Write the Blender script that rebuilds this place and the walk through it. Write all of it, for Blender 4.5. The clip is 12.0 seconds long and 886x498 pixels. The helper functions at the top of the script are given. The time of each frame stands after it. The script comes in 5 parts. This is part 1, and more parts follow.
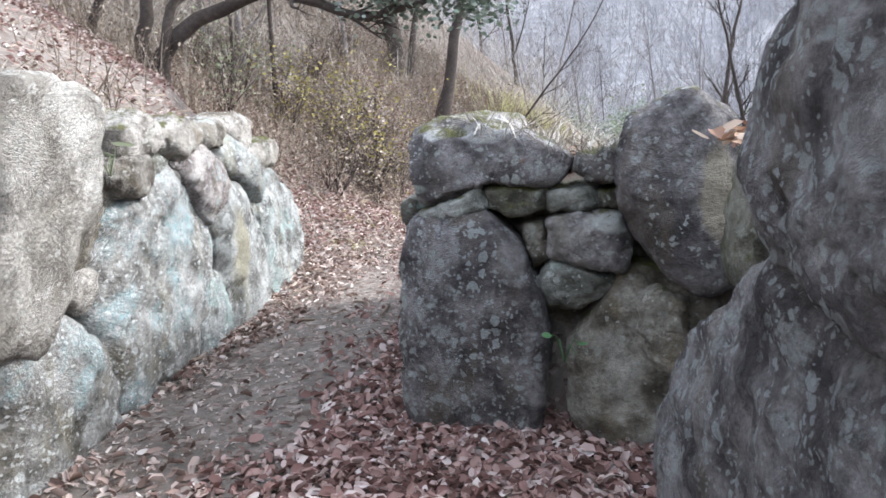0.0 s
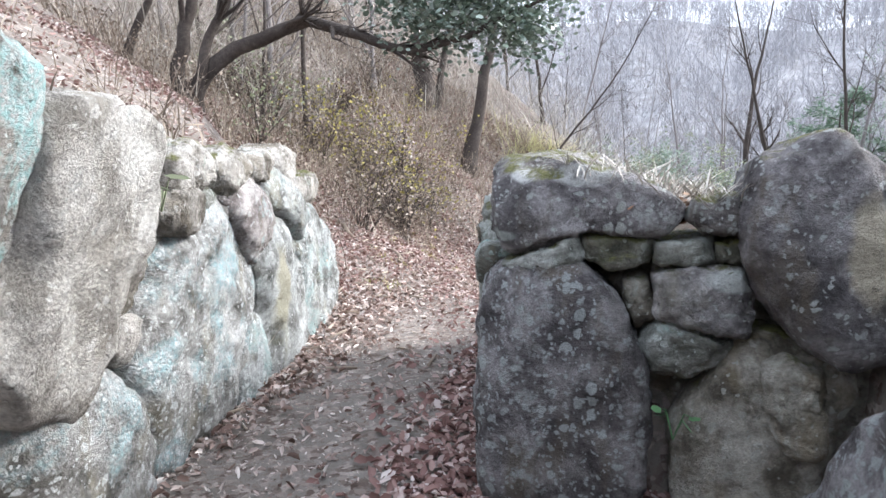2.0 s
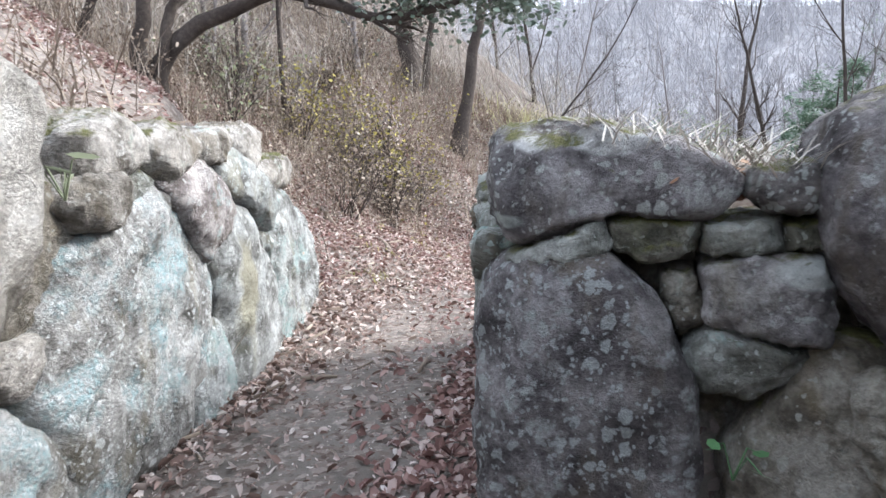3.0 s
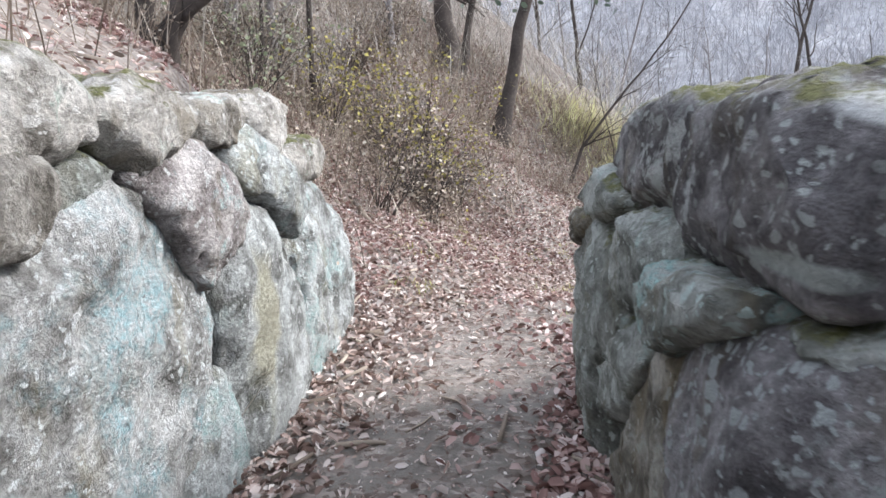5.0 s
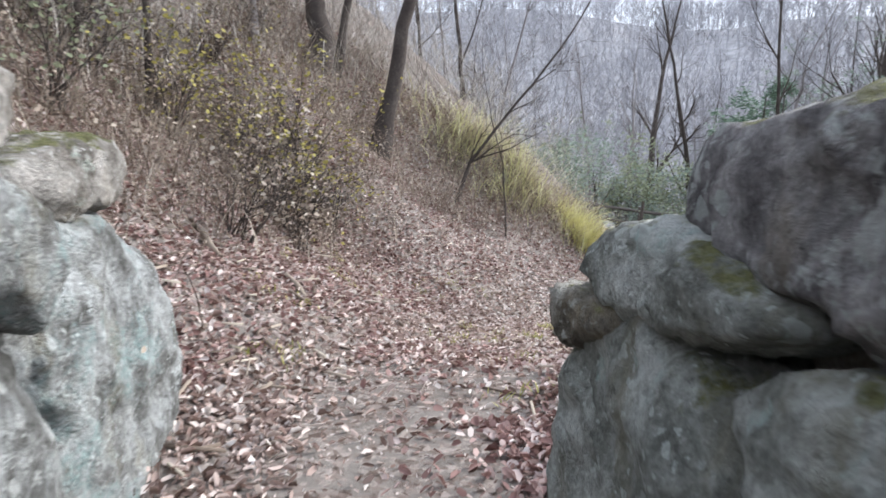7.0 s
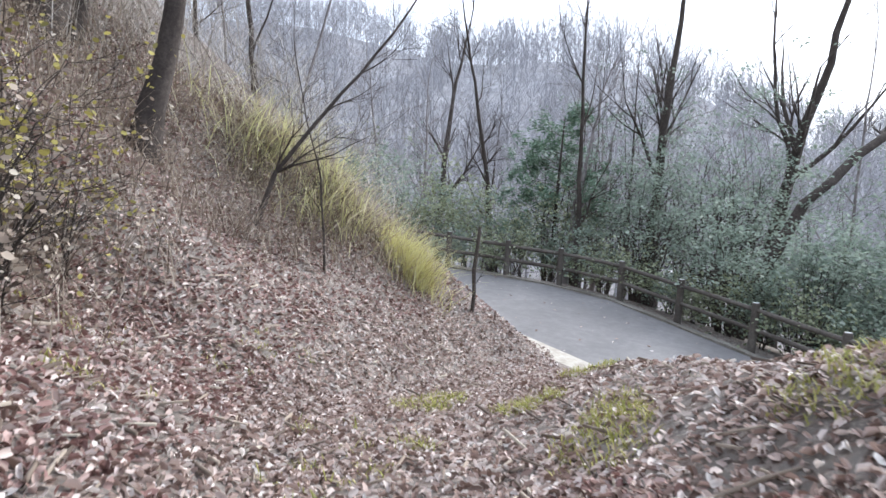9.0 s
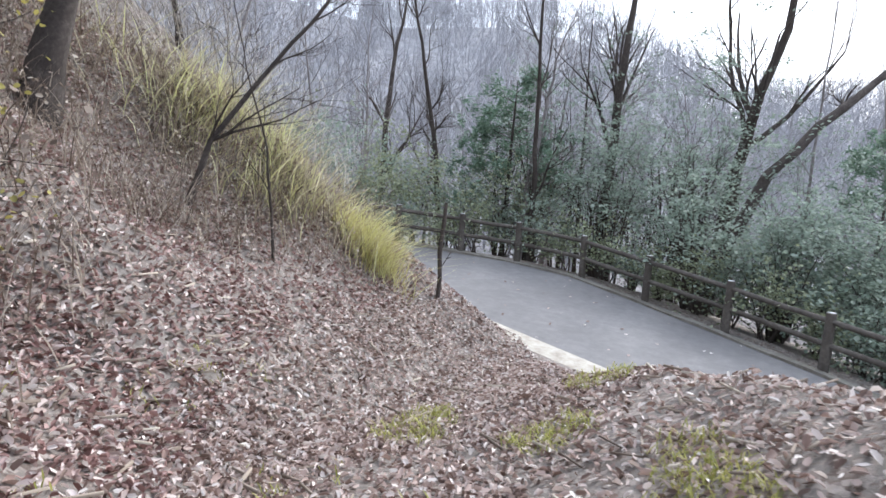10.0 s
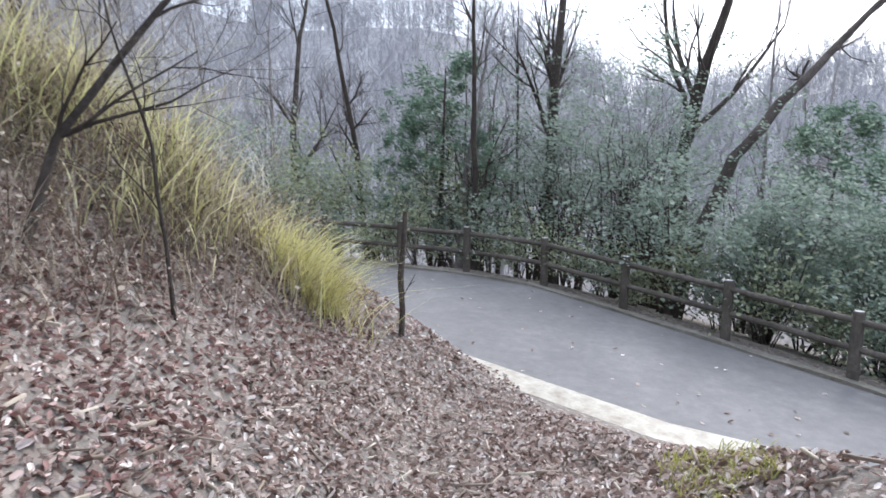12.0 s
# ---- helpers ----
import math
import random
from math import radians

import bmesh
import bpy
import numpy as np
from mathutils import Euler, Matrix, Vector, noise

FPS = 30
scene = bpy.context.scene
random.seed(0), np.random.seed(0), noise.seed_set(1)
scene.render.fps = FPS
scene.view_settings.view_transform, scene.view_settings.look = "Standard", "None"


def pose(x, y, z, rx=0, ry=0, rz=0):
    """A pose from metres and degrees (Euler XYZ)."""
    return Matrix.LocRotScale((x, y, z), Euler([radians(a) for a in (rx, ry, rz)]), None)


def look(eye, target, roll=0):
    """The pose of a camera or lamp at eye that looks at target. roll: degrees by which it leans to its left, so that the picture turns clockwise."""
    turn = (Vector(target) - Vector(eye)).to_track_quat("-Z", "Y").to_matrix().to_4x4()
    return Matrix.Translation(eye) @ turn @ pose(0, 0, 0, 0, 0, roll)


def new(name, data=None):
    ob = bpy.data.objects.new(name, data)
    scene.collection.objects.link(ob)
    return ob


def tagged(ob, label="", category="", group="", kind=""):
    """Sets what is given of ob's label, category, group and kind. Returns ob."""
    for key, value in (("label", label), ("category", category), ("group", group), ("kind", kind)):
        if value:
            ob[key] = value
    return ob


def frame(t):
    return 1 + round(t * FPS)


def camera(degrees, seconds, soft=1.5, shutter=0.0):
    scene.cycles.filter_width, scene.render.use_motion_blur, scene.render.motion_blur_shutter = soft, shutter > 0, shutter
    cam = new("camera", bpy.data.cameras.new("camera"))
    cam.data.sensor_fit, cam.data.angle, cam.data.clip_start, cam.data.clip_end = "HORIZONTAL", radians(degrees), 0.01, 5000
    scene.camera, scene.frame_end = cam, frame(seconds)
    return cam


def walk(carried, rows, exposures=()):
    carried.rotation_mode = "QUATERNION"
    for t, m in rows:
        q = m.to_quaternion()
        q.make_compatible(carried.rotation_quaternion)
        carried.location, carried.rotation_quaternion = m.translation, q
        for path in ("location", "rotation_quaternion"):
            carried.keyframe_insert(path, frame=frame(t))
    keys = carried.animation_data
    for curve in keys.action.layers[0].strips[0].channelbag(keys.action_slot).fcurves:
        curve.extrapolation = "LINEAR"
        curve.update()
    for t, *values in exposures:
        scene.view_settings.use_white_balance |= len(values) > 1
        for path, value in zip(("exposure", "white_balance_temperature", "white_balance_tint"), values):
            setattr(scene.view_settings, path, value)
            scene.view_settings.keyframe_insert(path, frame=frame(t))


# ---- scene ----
cam = camera(67.3, 12.0, soft=1.5, shutter=0.3)
PATH = [
    (0, (1.139, 0.39, 1.458), (0.863, 2.336, 1.089), -2.3),
    (0.5, (1.113, 0.38, 1.459), (0.727, 2.308, 1.089), 0.0),
    (1, (1.077, 0.411, 1.455), (0.606, 2.331, 1.156), 2.2),
    (1.5, (0.96, 0.54, 1.443), (0.552, 2.479, 1.171), 1.1),
    (2, (0.766, 0.698, 1.477), (0.462, 2.657, 1.213), -0.8),
    (2.5, (0.704, 0.918, 1.444), (0.413, 2.879, 1.179), -1.2),
    (2.7, (0.715, 1.074, 1.428), (0.423, 3.033, 1.149), -1.9),
    (4.3, (0.404, 2.09, 1.396), (0.157, 4.043, 1.041), -1.8),
    (4.5, (0.38, 2.185, 1.406), (0.075, 4.132, 1.066), -2.5),
    (5, (0.215, 2.427, 1.382), (-0.133, 4.368, 1.045), -1.4),
    (5.5, (0.126, 2.704, 1.393), (-0.088, 4.664, 1.055), -1.0),
    (6, (0.094, 3.096, 1.414), (-0.122, 5.065, 1.141), -1.6),
    (6.5, (-0.061, 3.477, 1.403), (-0.206, 5.451, 1.113), -0.2),
    (6.7, (-0.074, 3.614, 1.406), (-0.142, 5.588, 1.086), 0.4),
    (8.3, (-0.346, 5.928, 1.169), (-0.039, 7.895, 0.976), 2.1),
    (8.5, (-0.365, 6.174, 1.156), (-0.018, 8.133, 0.949), 1.9),
    (9, (-0.421, 6.78, 1.174), (0.292, 8.636, 0.957), 3.4),
    (9.5, (-0.373, 7.523, 1.191), (0.352, 9.374, 0.974), 3.2),
    (10, (-0.383, 8.154, 1.18), (0.517, 9.915, 0.879), 3.7),
    (10.5, (-0.209, 8.811, 1.126), (0.655, 10.581, 0.779), 2.4),
    (11, (-0.17, 9.365, 1.158), (0.9, 11.042, 0.952), 3.1),
    (11.5, (0.046, 9.949, 1.062), (1.09, 11.643, 0.866), 1.4),
    (12, (0.16, 10.554, 1.023), (1.295, 12.176, 0.74), 0.8),
]
walk(cam, [(t, look(eye, target, roll)) for t, eye, target, roll in PATH],
     exposures=[(0, 1.35, 6250, 9), (0.5, 1.58, 6250, 9), (1.5, 1.52, 6250, 9), (2.5, 1.42, 6250, 9), (5, 1.27, 6250, 9), (6.5, 1.05, 6250, 9), (8.5, 1.0, 6150, 9), (12, 0.92, 6050, 9)])

# ---- world and light: a bright overcast winter day ----
world = bpy.data.worlds.new("overcast_sky")
scene.world = world
world.use_nodes = True
wn = world.node_tree.nodes
wl = world.node_tree.links
sky = wn.new("ShaderNodeTexSky")
sky.sky_type = 'NISHITA'
sky.sun_disc = False
sky.sun_elevation = radians(38)
sky.sun_rotation = radians(70)
sky.air_density = 1.0
sky.dust_density = 6.0
sky.ozone_density = 1.0
cloud = wn.new("ShaderNodeMix")
cloud.data_type = 'RGBA'
cloud.inputs[0].default_value = 0.72
cloud.inputs[7].default_value = (8.2, 8.9, 10.2, 1)
wl.new(sky.outputs[0], cloud.inputs[6])
wl.new(cloud.outputs[2], wn["Background"].inputs[0])
wn["Background"].inputs[1].default_value = 0.135

sun = new("sun", bpy.data.lights.new("sun", "SUN"))
sun.data.energy = 2.4
sun.data.angle = radians(14)
sun.data.color = (1.0, 0.975, 0.95)
sun.matrix_world = look((40, 14, 33), (0, 0, 0))


# ---- small node helpers ----
def nodes_of(name):
    m = bpy.data.materials.new(name)
    m.use_nodes = True
    return m, m.node_tree.nodes, m.node_tree.links


def noise_node(ns, ls, vec, scale, detail=6.0, rough=0.6, dist=0.0):
    n = ns.new("ShaderNodeTexNoise")
    n.inputs["Scale"].default_value = scale
    n.inputs["Detail"].default_value = detail
    n.inputs["Roughness"].default_value = rough
    n.inputs["Distortion"].default_value = dist
    if vec is not None:
        ls.new(vec, n.inputs["Vector"])
    return n.outputs[0]


def ramp_node(ns, ls, fac, stops):
    r = ns.new("ShaderNodeValToRGB")
    el = r.color_ramp.elements
    while len(el) < len(stops):
        el.new(0.5)
    for e, (pos, col) in zip(el, stops):
        e.position = pos
        e.color = (*col, 1) if len(col) == 3 else col
    ls.new(fac, r.inputs[0])
    return r.outputs[0]


def mix_node(ns, ls, fac, a, b, blend='MIX'):
    n = ns.new("ShaderNodeMix")
    n.data_type = 'RGBA'
    n.blend_type = blend
    for sock, v in ((n.inputs[0], fac), (n.inputs[6], a), (n.inputs[7], b)):
        if isinstance(v, (int, float)):
            sock.default_value = v
        elif isinstance(v, tuple):
            sock.default_value = (*v, 1)
        else:
            ls.new(v, sock)
    return n.outputs[2]


def step_node(ns, ls, val, lo, hi):
    n = ns.new("ShaderNodeMapRange")
    n.inputs["From Min"].default_value = lo
    n.inputs["From Max"].default_value = hi
    ls.new(val, n.inputs["Value"])
    return n.outputs[0]


def bump_to(ns, ls, height, strength, dist):
    b = ns.new("ShaderNodeBump")
    b.inputs["Strength"].default_value = strength
    b.inputs["Distance"].default_value = dist
    ls.new(height, b.inputs["Height"])
    ls.new(b.outputs[0], ns["Principled BSDF"].inputs["Normal"])


def stone_mat(name, dark, mid, pale, lichen, lichen_at, fleck, specks, stain=(0.23, 0.19, 0.13), moss_at=0.79, crust_scale=6.5, crust_soft=0.07, scars=()):
    """Weathered granite: two scales of mottling, crusty lichen patches, round lichen specks, moss on what faces up, and scars: (middle, half size, colour)."""
    m, ns, ls = nodes_of(name)
    co = ns.new("ShaderNodeTexCoord").outputs["Object"]
    rnd = ns.new("ShaderNodeObjectInfo").outputs["Random"]
    off = ns.new("ShaderNodeVectorMath")
    off.operation = 'ADD'
    ls.new(co, off.inputs[0])
    comb = ns.new("ShaderNodeCombineXYZ")
    mul = ns.new("ShaderNodeMath")
    mul.operation = 'MULTIPLY'
    mul.inputs[1].default_value = 37.0
    ls.new(rnd, mul.inputs[0])
    for k in range(3):
        ls.new(mul.outputs[0], comb.inputs[k])
    ls.new(comb.outputs[0], off.inputs[1])
    v = off.outputs[0]
    # streaks run down the face
    st = ns.new("ShaderNodeMapping")
    st.inputs["Scale"].default_value = (1.0, 1.0, 0.35)
    ls.new(v, st.inputs["Vector"])
    big = noise_node(ns, ls, v, 4.6, 9, 0.66, 0.25)
    col = ramp_node(ns, ls, big, [(0.38, dark), (0.48, mid), (0.58, pale)])
    fine = noise_node(ns, ls, v, 42, 6, 0.75)
    col = mix_node(ns, ls, 0.6, col, ramp_node(ns, ls, fine, [(0.3, (0.3, 0.3, 0.3)), (0.52, (1, 1, 1)), (0.75, (1.6, 1.6, 1.6))]), 'MULTIPLY')
    broad = ramp_node(ns, ls, noise_node(ns, ls, st.outputs[0], 1.7, 4, 0.6, 0.3), [(0.36, (0.6, 0.58, 0.55)), (0.5, (1, 1, 1)), (0.64, (1.28, 1.28, 1.28))])
    col = mix_node(ns, ls, 0.85, col, broad, 'MULTIPLY')
    brown = step_node(ns, ls, noise_node(ns, ls, st.outputs[0], 4.5, 5, 0.6, 0.3), 0.54, 0.66)
    col = mix_node(ns, ls, brown, col, mix_node(ns, ls, 0.5, col, stain))
    crust = noise_node(ns, ls, v, crust_scale, 10, 0.66, 0.2)
    col = mix_node(ns, ls, step_node(ns, ls, crust, lichen_at, lichen_at + crust_soft), col, mix_node(ns, ls, step_node(ns, ls, fine, 0.42, 0.62), lichen, pale))
    # ragged edges for specks and scars
    rag = ns.new("ShaderNodeTexNoise")
    rag.inputs["Scale"].default_value = 26
    rag.inputs["Detail"].default_value = 5
    ls.new(v, rag.inputs["Vector"])
    jog = ns.new("ShaderNodeVectorMath")
    jog.operation = 'MULTIPLY_ADD'
    jog.inputs[1].default_value = (0.05, 0.05, 0.05)
    ls.new(rag.outputs["Color"], jog.inputs[0])
    ls.new(v, jog.inputs[2])
    patchy = step_node(ns, ls, noise_node(ns, ls, st.outputs[0], 3.2, 5, 0.6), 0.36, 0.5)
    for scale, share in ((20, 0.8), (46, 1.0)):
        vor = ns.new("ShaderNodeTexVoronoi")
        vor.inputs["Scale"].default_value = scale
        ls.new(jog.outputs[0], vor.inputs["Vector"])
        sep = ns.new("ShaderNodeSeparateXYZ")
        ls.new(vor.outputs["Color"], sep.inputs[0])
        size = ns.new("ShaderNodeMapRange")
        size.inputs["From Min"].default_value = 1.0 - specks * share
        size.inputs["From Max"].default_value = 1.0
        size.inputs["To Max"].default_value = 0.56
        ls.new(sep.outputs[0], size.inputs["Value"])
        gap = ns.new("ShaderNodeMath")
        gap.operation = 'SUBTRACT'
        ls.new(size.outputs[0], gap.inputs[0])
        ls.new(vor.outputs["Distance"], gap.inputs[1])
        on = ns.new("ShaderNodeMath")
        on.operation = 'MULTIPLY'
        ls.new(step_node(ns, ls, gap.outputs[0], 0.0, 0.1), on.inputs[0])
        ls.new(patchy, on.inputs[1])
        col = mix_node(ns, ls, on.outputs[0], col, mix_node(ns, ls, 0.3, fleck, col))
    wob = ns.new("ShaderNodeTexNoise")
    wob.inputs["Scale"].default_value = 11
    wob.inputs["Detail"].default_value = 8
    wob.inputs["Roughness"].default_value = 0.7
    ls.new(v, wob.inputs["Vector"])
    for middle, half, paint in scars:
        sh = ns.new("ShaderNodeVectorMath")
        sh.operation = 'MULTIPLY_ADD'
        sh.inputs[1].default_value = tuple(0.7 * h for h in half)
        ls.new(wob.outputs["Color"], sh.inputs[0])
        ls.new(co, sh.inputs[2])
        mp = ns.new("ShaderNodeMapping")
        mp.vector_type = 'TEXTURE'
        mp.inputs["Location"].default_value = tuple(c + 0.35 * h for c, h in zip(middle, half))
        mp.inputs["Scale"].default_value = half
        ls.new(sh.outputs[0], mp.inputs["Vector"])
        ln = ns.new("ShaderNodeVectorMath")
        ln.operation = 'LENGTH'
        ls.new(mp.outputs[0], ln.inputs[0])
        col = mix_node(ns, ls, step_node(ns, ls, ln.outputs["Value"], 1.1, 0.75), col, mix_node(ns, ls, 0.6, paint, mix_node(ns, ls, 1.0, paint, ramp_node(ns, ls, fine, [(0.3, (0.5, 0.5, 0.5)), (0.7, (1.3, 1.3, 1.3))]), 'MULTIPLY')))
    pit = step_node(ns, ls, noise_node(ns, ls, v, 17, 8, 0.8, 0.3), 0.42, 0.34)
    col = mix_node(ns, ls, pit, col, mix_node(ns, ls, 0.7, col, (0.05, 0.046, 0.042)))
    geo = ns.new("ShaderNodeNewGeometry")
    up = ns.new("ShaderNodeSeparateXYZ")
    ls.new(geo.outputs["Normal"], up.inputs[0])
    mo = ns.new("ShaderNodeMath")
    mo.operation = 'MULTIPLY_ADD'
    mo.inputs[1].default_value = 0.34
    ls.new(up.outputs[2], mo.inputs[0])
    ls.new(noise_node(ns, ls, v, 7, 8, 0.7), mo.inputs[2])
    col = mix_node(ns, ls, step_node(ns, ls, mo.outputs[0], moss_at, moss_at + 0.12), col, ramp_node(ns, ls, fine, [(0.3, (0.06, 0.062, 0.024)), (0.7, (0.2, 0.195, 0.08))]))
    bs = ns["Principled BSDF"]
    ls.new(col, bs.inputs["Base Color"])
    bs.inputs["Roughness"].default_value = 0.92
    bs.inputs["Specular IOR Level"].default_value = 0.25
    hh = mix_node(ns, ls, 0.5, noise_node(ns, ls, v, 14, 10, 0.72), noise_node(ns, ls, v, 70, 6, 0.7))
    bump_to(ns, ls, hh, 1.0, 0.07)
    return m


PALE_SET = ((0.19, 0.172, 0.15), (0.41, 0.385, 0.35), (0.62, 0.59, 0.55))
BLUE_SET = ((0.13, 0.13, 0.12), (0.305, 0.31, 0.3), (0.5, 0.52, 0.515))
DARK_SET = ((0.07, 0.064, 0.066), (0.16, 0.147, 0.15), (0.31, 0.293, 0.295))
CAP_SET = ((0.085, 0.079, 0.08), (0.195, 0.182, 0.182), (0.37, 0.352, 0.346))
GREEN_SET = ((0.12, 0.122, 0.108), (0.255, 0.262, 0.238), (0.42, 0.43, 0.405))
STONE_PALE = stone_mat("pale_granite", *PALE_SET, (0.42, 0.5, 0.46), 0.6, (0.7, 0.69, 0.66), 0.3, moss_at=0.88)
STONE_LEANING = stone_mat("bare_cream_granite", (0.31, 0.29, 0.26), (0.49, 0.465, 0.427), (0.66, 0.64, 0.6), (0.5, 0.56, 0.54), 0.64, (0.72, 0.71, 0.68), 0.3, (0.4, 0.36, 0.3), moss_at=0.9)
STONE_CAPPED = stone_mat("pale_mossy_granite", *PALE_SET, (0.42, 0.48, 0.42), 0.6, (0.7, 0.69, 0.66), 0.3, moss_at=0.72)
STONE_ROSE = stone_mat("pinkish_granite", (0.17, 0.145, 0.14), (0.36, 0.325, 0.315), (0.56, 0.525, 0.51), (0.35, 0.46, 0.46), 0.57, (0.66, 0.67, 0.66), 0.35, moss_at=0.9)
STONE_BLUE = stone_mat("lichened_granite", *BLUE_SET, (0.36, 0.49, 0.48), 0.51, (0.7, 0.74, 0.73), 0.6, (0.33, 0.3, 0.2), moss_at=0.9, crust_scale=3.4, crust_soft=0.12)
STONE_GREAT = stone_mat("pale_blue_lichened_granite", (0.14, 0.135, 0.125), (0.33, 0.325, 0.31), (0.54, 0.54, 0.53), (0.37, 0.53, 0.56), 0.5, (0.74, 0.77, 0.77), 0.7, (0.3, 0.27, 0.19), moss_at=0.9, crust_scale=3.0, crust_soft=0.14)
STONE_YELLOW = stone_mat("yellow_stained_granite", *BLUE_SET, (0.4, 0.47, 0.45), 0.58, (0.72, 0.74, 0.72), 0.4, (0.3, 0.29, 0.2), moss_at=0.9, crust_scale=3.4, crust_soft=0.12,
                         scars=[((0.1, -0.2, 0.15), (0.6, 0.17, 0.32), (0.43, 0.41, 0.32))])
STONE_CYAN = stone_mat("thickly_lichened_granite", (0.15, 0.145, 0.13), (0.36, 0.35, 0.33), (0.58, 0.58, 0.56), (0.4, 0.61, 0.6), 0.48, (0.7, 0.76, 0.74), 0.4, (0.35, 0.3, 0.24), moss_at=0.95, crust_scale=3.6, crust_soft=0.08)
STONE_CYAN_DIM = stone_mat("blue_green_granite", *GREEN_SET, (0.34, 0.5, 0.48), 0.5, (0.5, 0.6, 0.57), 0.4, (0.2, 0.16, 0.1), moss_at=0.86, crust_scale=4)
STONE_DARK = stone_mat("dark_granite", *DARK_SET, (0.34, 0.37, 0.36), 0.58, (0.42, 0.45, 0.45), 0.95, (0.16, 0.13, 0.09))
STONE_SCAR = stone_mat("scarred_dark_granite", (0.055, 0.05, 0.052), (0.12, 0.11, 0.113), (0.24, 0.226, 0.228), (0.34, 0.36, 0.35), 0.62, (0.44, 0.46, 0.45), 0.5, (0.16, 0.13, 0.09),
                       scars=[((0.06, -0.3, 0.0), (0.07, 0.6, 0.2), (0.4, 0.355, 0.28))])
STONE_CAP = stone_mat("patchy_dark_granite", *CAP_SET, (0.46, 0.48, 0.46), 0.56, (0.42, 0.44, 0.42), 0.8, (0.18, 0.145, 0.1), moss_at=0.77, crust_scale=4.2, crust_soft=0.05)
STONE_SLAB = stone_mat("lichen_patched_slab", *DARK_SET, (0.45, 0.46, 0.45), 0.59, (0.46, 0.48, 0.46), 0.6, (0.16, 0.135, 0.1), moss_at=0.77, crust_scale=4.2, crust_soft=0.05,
                       scars=[((-0.18, -0.4, 0.12), (0.06, 0.25, 0.035), (0.58, 0.58, 0.57)), ((0.07, -0.4, 0.12), (0.12, 0.3, 0.05), (0.55, 0.55, 0.54)), ((-0.28, -0.4, -0.13), (0.08, 0.3, 0.025), (0.42, 0.45, 0.43))])
STONE_PATCH = stone_mat("pale_browed_granite", *CAP_SET, (0.4, 0.43, 0.4), 0.62, (0.42, 0.44, 0.42), 0.3, (0.18, 0.16, 0.1), moss_at=0.8,
                        scars=[((0.07, -0.2, 0.08), (0.1, 0.3, 0.045), (0.5, 0.52, 0.5))])
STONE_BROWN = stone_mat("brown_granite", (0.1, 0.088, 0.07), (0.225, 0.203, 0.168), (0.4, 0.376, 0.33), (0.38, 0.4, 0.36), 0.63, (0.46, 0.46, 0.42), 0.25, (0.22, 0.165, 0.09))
STONE_GREEN = stone_mat("green_grey_granite", *GREEN_SET, (0.38, 0.47, 0.44), 0.58, (0.5, 0.53, 0.5), 0.35, (0.2, 0.18, 0.12), crust_scale=4)
STONE_MOSSY = stone_mat("moss_grown_granite", (0.09, 0.09, 0.07), (0.19, 0.185, 0.15), (0.33, 0.325, 0.28), (0.4, 0.43, 0.38), 0.6, (0.46, 0.48, 0.43), 0.25, (0.16, 0.17, 0.06), moss_at=0.6)


def soil_mat(name, stops, scale, bump, fleck=None, woods=None):
    m, ns, ls = nodes_of(name)
    co = ns.new("ShaderNodeNewGeometry").outputs["Position"]
    a = noise_node(ns, ls, co, scale * 0.12, 5, 0.6)
    b = noise_node(ns, ls, co, scale, 9, 0.75)
    f = mix_node(ns, ls, 0.55, a, b)
    col = ramp_node(ns, ls, f, stops)
    if fleck:
        vor = ns.new("ShaderNodeTexVoronoi")
        vor.inputs["Scale"].default_value = 26
        ls.new(co, vor.inputs["Vector"])
        lf = ramp_node(ns, ls, vor.outputs["Color"], fleck)
        col = mix_node(ns, ls, step_node(ns, ls, b, 0.46, 0.54), col, lf)
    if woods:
        # from 24 to 50 m: woodland grey, with distance haze put into the colour
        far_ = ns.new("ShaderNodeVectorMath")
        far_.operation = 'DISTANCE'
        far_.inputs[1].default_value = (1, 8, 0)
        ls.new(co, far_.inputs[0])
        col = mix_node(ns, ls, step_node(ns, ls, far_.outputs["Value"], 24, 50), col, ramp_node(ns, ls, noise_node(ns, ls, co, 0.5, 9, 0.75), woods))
    bs = ns["Principled BSDF"]
    ls.new(col, bs.inputs["Base Color"])
    bs.inputs["Roughness"].default_value = 0.95
    bs.inputs["Specular IOR Level"].default_value = 0.2
    bump_to(ns, ls, noise_node(ns, ls, co, scale * 2.2, 8, 0.75), 0.8, bump)
    return m


SOIL = soil_mat("leafy_soil", [(0.3, (0.1, 0.086, 0.074)), (0.5, (0.2, 0.178, 0.16)), (0.7, (0.34, 0.312, 0.288))], 9, 0.03,
                [(0.2, (0.1, 0.073, 0.06)), (0.5, (0.2, 0.16, 0.14)), (0.8, (0.34, 0.295, 0.265))],
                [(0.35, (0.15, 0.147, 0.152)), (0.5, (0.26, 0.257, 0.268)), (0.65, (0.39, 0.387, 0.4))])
ASPHALT = soil_mat("worn_asphalt", [(0.3, (0.135, 0.128, 0.127)), (0.5, (0.18, 0.172, 0.17)), (0.7, (0.245, 0.233, 0.228))], 5, 0.004)
VERGE = soil_mat("sandy_concrete", [(0.34, (0.24, 0.205, 0.165)), (0.5, (0.42, 0.385, 0.33)), (0.64, (0.56, 0.53, 0.475))], 5, 0.008)
